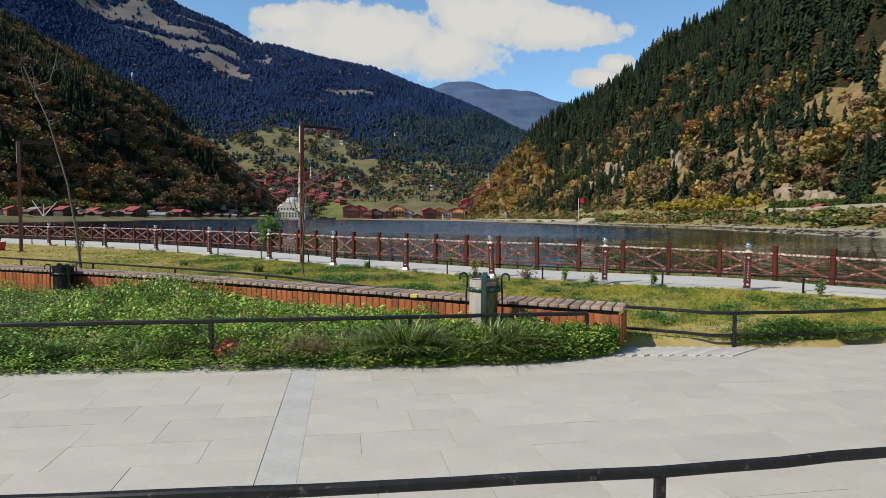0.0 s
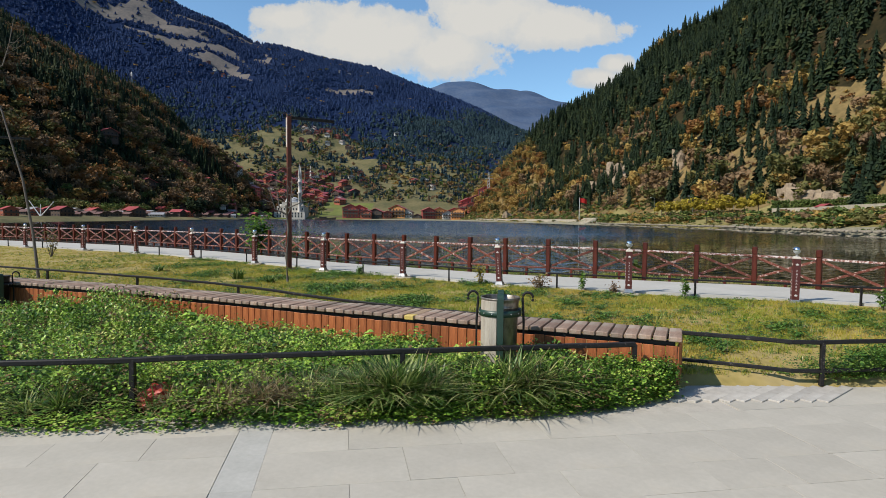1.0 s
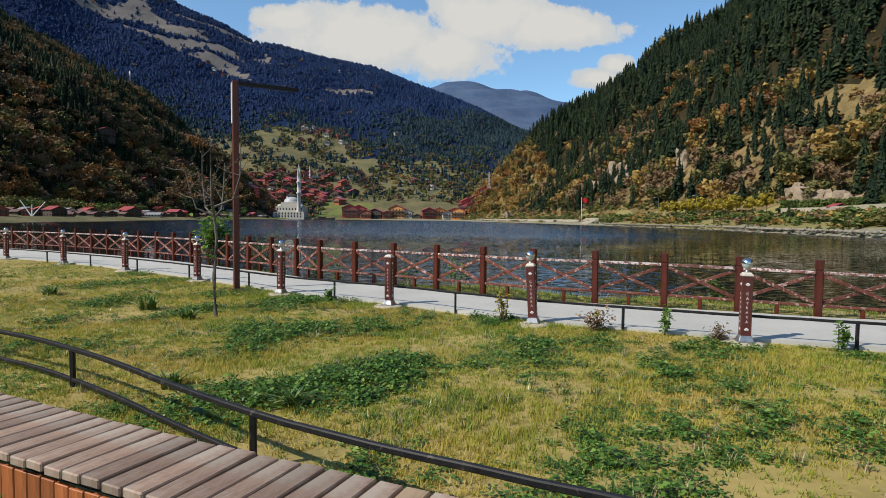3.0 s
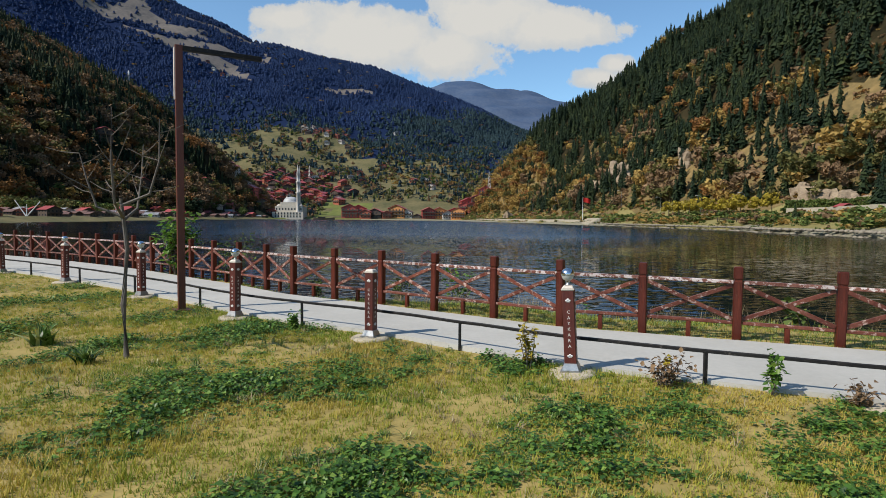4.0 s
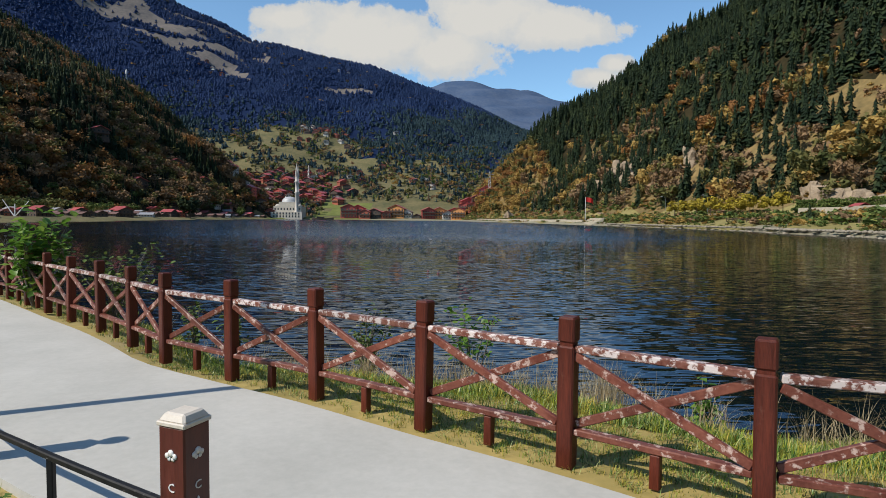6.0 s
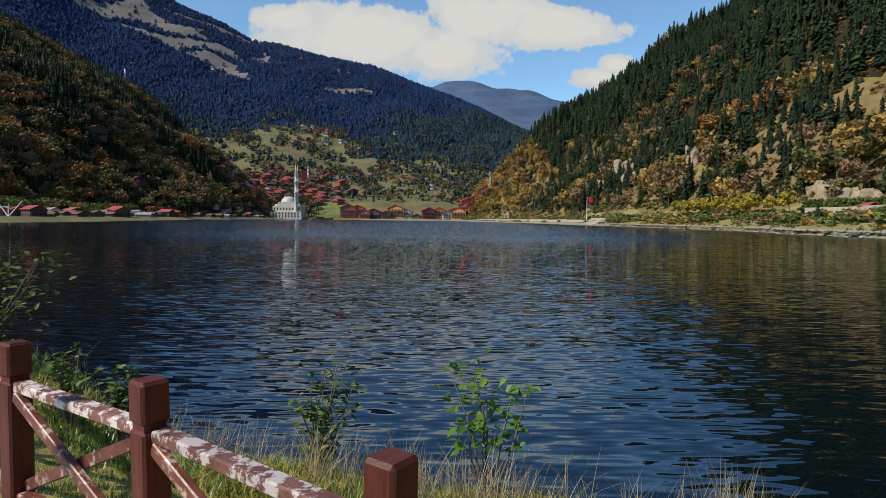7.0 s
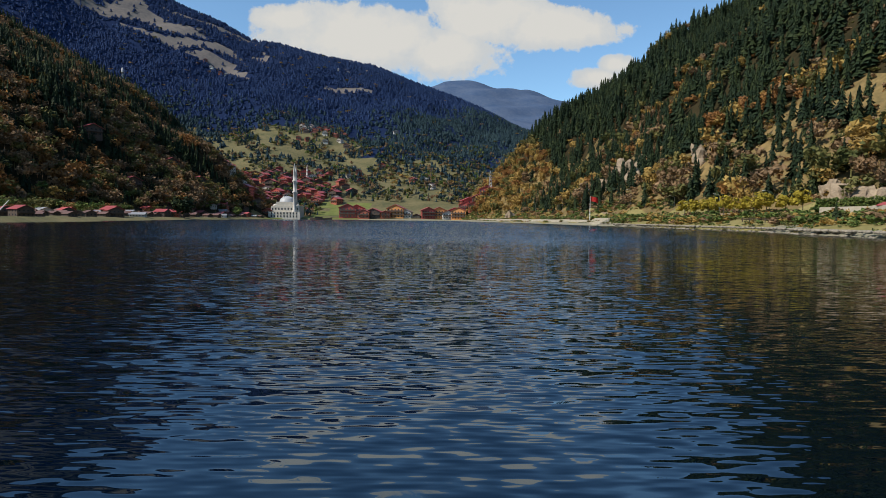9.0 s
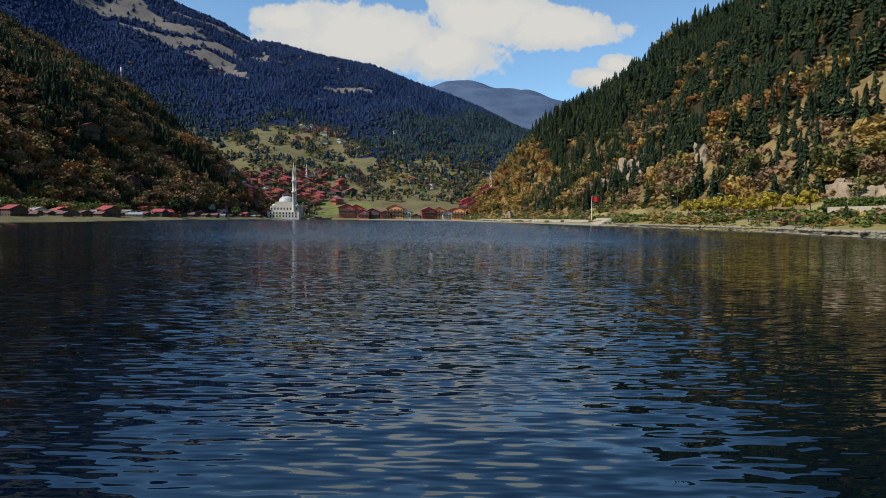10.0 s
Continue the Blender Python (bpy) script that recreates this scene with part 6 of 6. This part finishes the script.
leaf_plant("lake_shrub", ground_at(6.3, 21.4), 0.6, 0.8, 60, 0.13, M_BUSH, 4, "broad green leaves below the fence", "shrub", 8, low=0.3)
for i, (x, y, h) in enumerate(((1.25, 18.62, 0.55), (3.62, 17.55, 0.5), (5.7, 16.6, 0.45), (-2.2, 20.95, 0.3), (9.0, 15.0, 0.45))):
    leaf_plant("seedling", ground_at(x, y), h, 0.22, 170, 0.055, M_YELLOW if i == 0 else M_VINE, 5, "small yellow-green seedling beside the promenade rail", "seedling", 20 + i)
leaf_plant("dead_shrub", ground_at(2.62, 17.85), 0.34, 0.6, 260, 0.05, M_BROWN, 12, "withered brown shrub beside the promenade", "shrub", 30, low=0.1)
leaf_plant("dead_shrub", ground_at(4.3, 17.2), 0.25, 0.45, 120, 0.05, M_BROWN, 10, "withered brown shrub at the lawn's edge", "shrub", 31, low=0.1)
leaf_plant("rose_shrub", ground_at(2.66, 17.9), 0.42, 0.1, 26, 0.06, M_YELLOW, 2, "yellow leaved shoot in the withered shrub", "shrub", 32, low=0.7)
leaf_plant("bench_vine", (0.1, 10.42, 0.0), 0.42, 0.35, 70, 0.05, M_WEED, 5, "weed climbing the bench front", "weed", 33)
leaf_plant("dock_plant", (-3.2, 11.75, 0.0), 0.34, 0.5, 80, 0.10, M_WEED, 7, "broad-leaved dock plant before the bench", "weed", 34)
leaf_plant("dock_plant", (-0.75, 10.3, 0.0), 0.36, 0.4, 60, 0.11, M_WEED, 6, "broad-leaved dock plant beside the slats", "weed", 35)
for i, (x, y, s) in enumerate(((-5.4, 19.7, 0.42), (-2.6, 14.6, 0.3), (-1.2, 14.0, 0.28), (-4.2, 18.7, 0.3), (-8.5, 21.5, 0.35))):
    bv, bf = blades(random.Random(50 + i), 60, 0.25, 1.1, 0.05, 4)
    ob = part("grass_clump", from_arrays("grass_clump", bv * (s * 1.3, s * 1.3, s), bf, M_SEDGE), None, m=pose(x, y, float(land_z(x, y)) - 0.01))
    tagged(ob, "dark green grass clump standing in the lawn", "grass clump")


def bare_tree(at, trunk, forks, seed, label, leaves=0, r0=0.045):
    """trunk: points; limbs grow from its upper part and split again."""
    r = random.Random(seed)
    t = empty("bare_tree", at)
    bm = bmesh.new()
    tube(bm, trunk, r0, 9, r0 * 0.45)
    part("trunk", bm, M_BARK, t)
    tips = []
    for i in range(forks):
        base = Vector(trunk[-1]).lerp(Vector(trunk[-2]), r.uniform(0, 0.6))
        a = 2 * math.pi * i / forks + r.uniform(-0.4, 0.4)
        out = Vector((math.cos(a), math.sin(a), 0))
        L = r.uniform(0.9, 1.5) * 0.75
        p1 = base + out * L * 0.42 + Vector((0, 0, L * 0.18))
        p2 = p1 + out * L * 0.15 + Vector((0, 0, L * 0.5))
        p3 = p2 + out * L * r.uniform(-0.2, 0.15) + Vector((0, 0, L * r.uniform(0.3, 0.8)))
        bm = bmesh.new()
        tube(bm, [base, p1, p2, p3], r0 * 0.5, 6, 0.006)
        for k in range(5):
            b = p1.lerp(p2, r.uniform(0, 1)) if k < 3 else p2.lerp(p3, r.uniform(0, 1))
            d = Vector((r.gauss(0, 1), r.gauss(0, 1), r.uniform(0.2, 1.2))).normalized() * r.uniform(0.25, 0.6)
            tube(bm, [b, b + d * 0.5 + Vector((0, 0, -0.02)), b + d], 0.007, 5, 0.003)
            tips += [b + d, b + d * 0.6]
        part("limb", bm, M_BARK, t)
        tips.append(p3)
    if leaves:
        v, f = [], []
        for i in range(leaves):
            c = r.choice(tips) + Vector((r.gauss(0, 0.05), r.gauss(0, 0.05), r.gauss(0, 0.05)))
            d = Vector((r.gauss(0, 1), r.gauss(0, 1), -0.6)).normalized() * 0.05
            s = d.cross(Vector((0, 0, 1))).normalized() * 0.02
            b = len(v)
            v += [c, c + d * 0.5 + s, c + d, c + d * 0.5 - s]
            f += [(b, b + 1, b + 2), (b, b + 2, b + 3)]
        part("foliage", from_arrays("foliage", [tuple(q) for q in v], f, M_BROWN), None, t)
    return tagged(t, label, "tree")


bare_tree(ground_at(-3.85, 19.0), [(0, 0, -0.05), (-0.03, 0, 0.7), (0.02, 0.02, 1.4), (-0.04, 0.0, 2.05)], 5, 3, "bare young tree with pruned forked limbs on the lawn", 90)
tall = bare_tree(ground_at(-10.4, 18.9), [(0, 0, -0.05), (-0.12, 0, 1.2), (-0.35, 0, 2.6), (-0.85, 0, 4.4), (-1.55, 0, 6.0)], 3, 5, "tall thin leaning bare sapling behind the bench", 40, 0.04)
leaf_plant("lawn_shrub", ground_at(-15.6, 27.2), 1.3, 0.9, 120, 0.09, M_OLIVE, 7, "thin shrub tied to stakes on the lawn", "shrub", 60)


# ---- loose things ----
def build_tub():
    b = empty("tub", ground_at(-20.9, 29.3))
    bm = bmesh.new()
    box(bm, 0.66, 0.5, 0.42, pose(0, 0, 0.0), 0.03, 1.14)
    bmesh.ops.delete(bm, geom=[max(bm.faces, key=lambda f: f.calc_center_median().z)], context="FACES")
    bmesh.ops.solidify(bm, geom=bm.faces[:], thickness=0.02)
    part("body", bm, material("red_plastic", (0.50, 0.02, 0.02), (0.62, 0.03, 0.025), 3, 0.4, 0.05), b)
    bm = bmesh.new()
    box(bm, 0.14, 0.02, 0.1, pose(0, -0.275, 0.18), 0.004)
    part("label_plate", bm, M_WHITE, b, "white label bar")
    tagged(b, "red plastic tub standing on the grass", "tub")


build_tub()


def build_bag():
    bm = bmesh.new()
    bmesh.ops.create_icosphere(bm, subdivisions=4, radius=0.15)
    for v in bm.verts:
        n = noise.noise(v.co * 14) * 0.35 + noise.noise(v.co * 34) * 0.2
        v.co *= 1 + n
        v.co.z = v.co.z * 0.75
        v.co.x *= 0.75
    bmesh.ops.transform(bm, matrix=pose(-2.36, 8.78, 0.02, 20, 25, -40), verts=bm.verts)
    tagged(part("bag", bm, material("crumpled_red_plastic", (0.30, 0.03, 0.02), (0.52, 0.08, 0.05), 9, 0.4, 0.5, dist=0.01)), "crumpled red plastic bag lying in the weeds", "bag")


build_bag()


# ---- paving slabs of the plaza ----
def lay_slabs():
    plaza = bpy.data.objects["plaza"]
    rng = random.Random(3)
    turn = 9.5
    rot = Matrix.Rotation(radians(turn), 4, "Z")
    made = {}

    def slab(w, h):
        key = (round(w, 2), round(h, 2))
        if key not in made:
            bm = bmesh.new()
            box(bm, w - 0.0022, h - 0.0022, 0.03, pose(0, 0, -0.024), 0.0008)
            made[key] = mesh_of("paving_slab", bm, M_PAVE)
        return made[key]

    v = -4.2
    row = 0
    while v < 12:
        depth = (0.45, 0.52, 0.45, 0.60)[row % 4]
        for side in (-1, 1):
            u = 0.14 * side
            first = True
            while abs(u) < 11:
                w = rng.choice((0.6, 0.75, 0.9, 1.05))
                if first:
                    w *= (0.6, 1.0)[row % 2]
                c = rot @ Vector((u + side * w / 2, v + depth / 2, 0)) + Vector((0.10, 0.0, 0))
                far = max((rot @ Vector((u + side * w * k, v + depth, 0)) + Vector((0.2, 0, 0))).y - float(plaza_y((rot @ Vector((u + side * w * k, v + depth, 0))).x)) for k in (0, 1))
                if far < 0.05 and c.y > 3.0 and -8.5 < c.x < 9.5:
                    part("paving_slab", slab(w, depth), None, plaza, m=pose(c.x, c.y, PLAZA_Z + rng.uniform(0, 0.003), rng.uniform(-0.1, 0.1), rng.uniform(-0.1, 0.1), turn))
                u += side * w
                first = False
        # the pale drain course
        c = rot @ Vector((0, v + depth / 2, 0)) + Vector((0.10, 0.0, 0))
        if 3.0 < c.y < float(plaza_y(c.x)) - 0.2:
            bm = bmesh.new()
            box(bm, 0.2785, depth - 0.0025, 0.03, pose(0, 0, -0.024), 0.0012)
            part("drain_slab", bm, M_DRAIN, plaza, "pale grey drain slab", m=pose(c.x, c.y, PLAZA_Z - 0.002, 0, 0, turn))
        v += depth
        row += 1


lay_slabs()
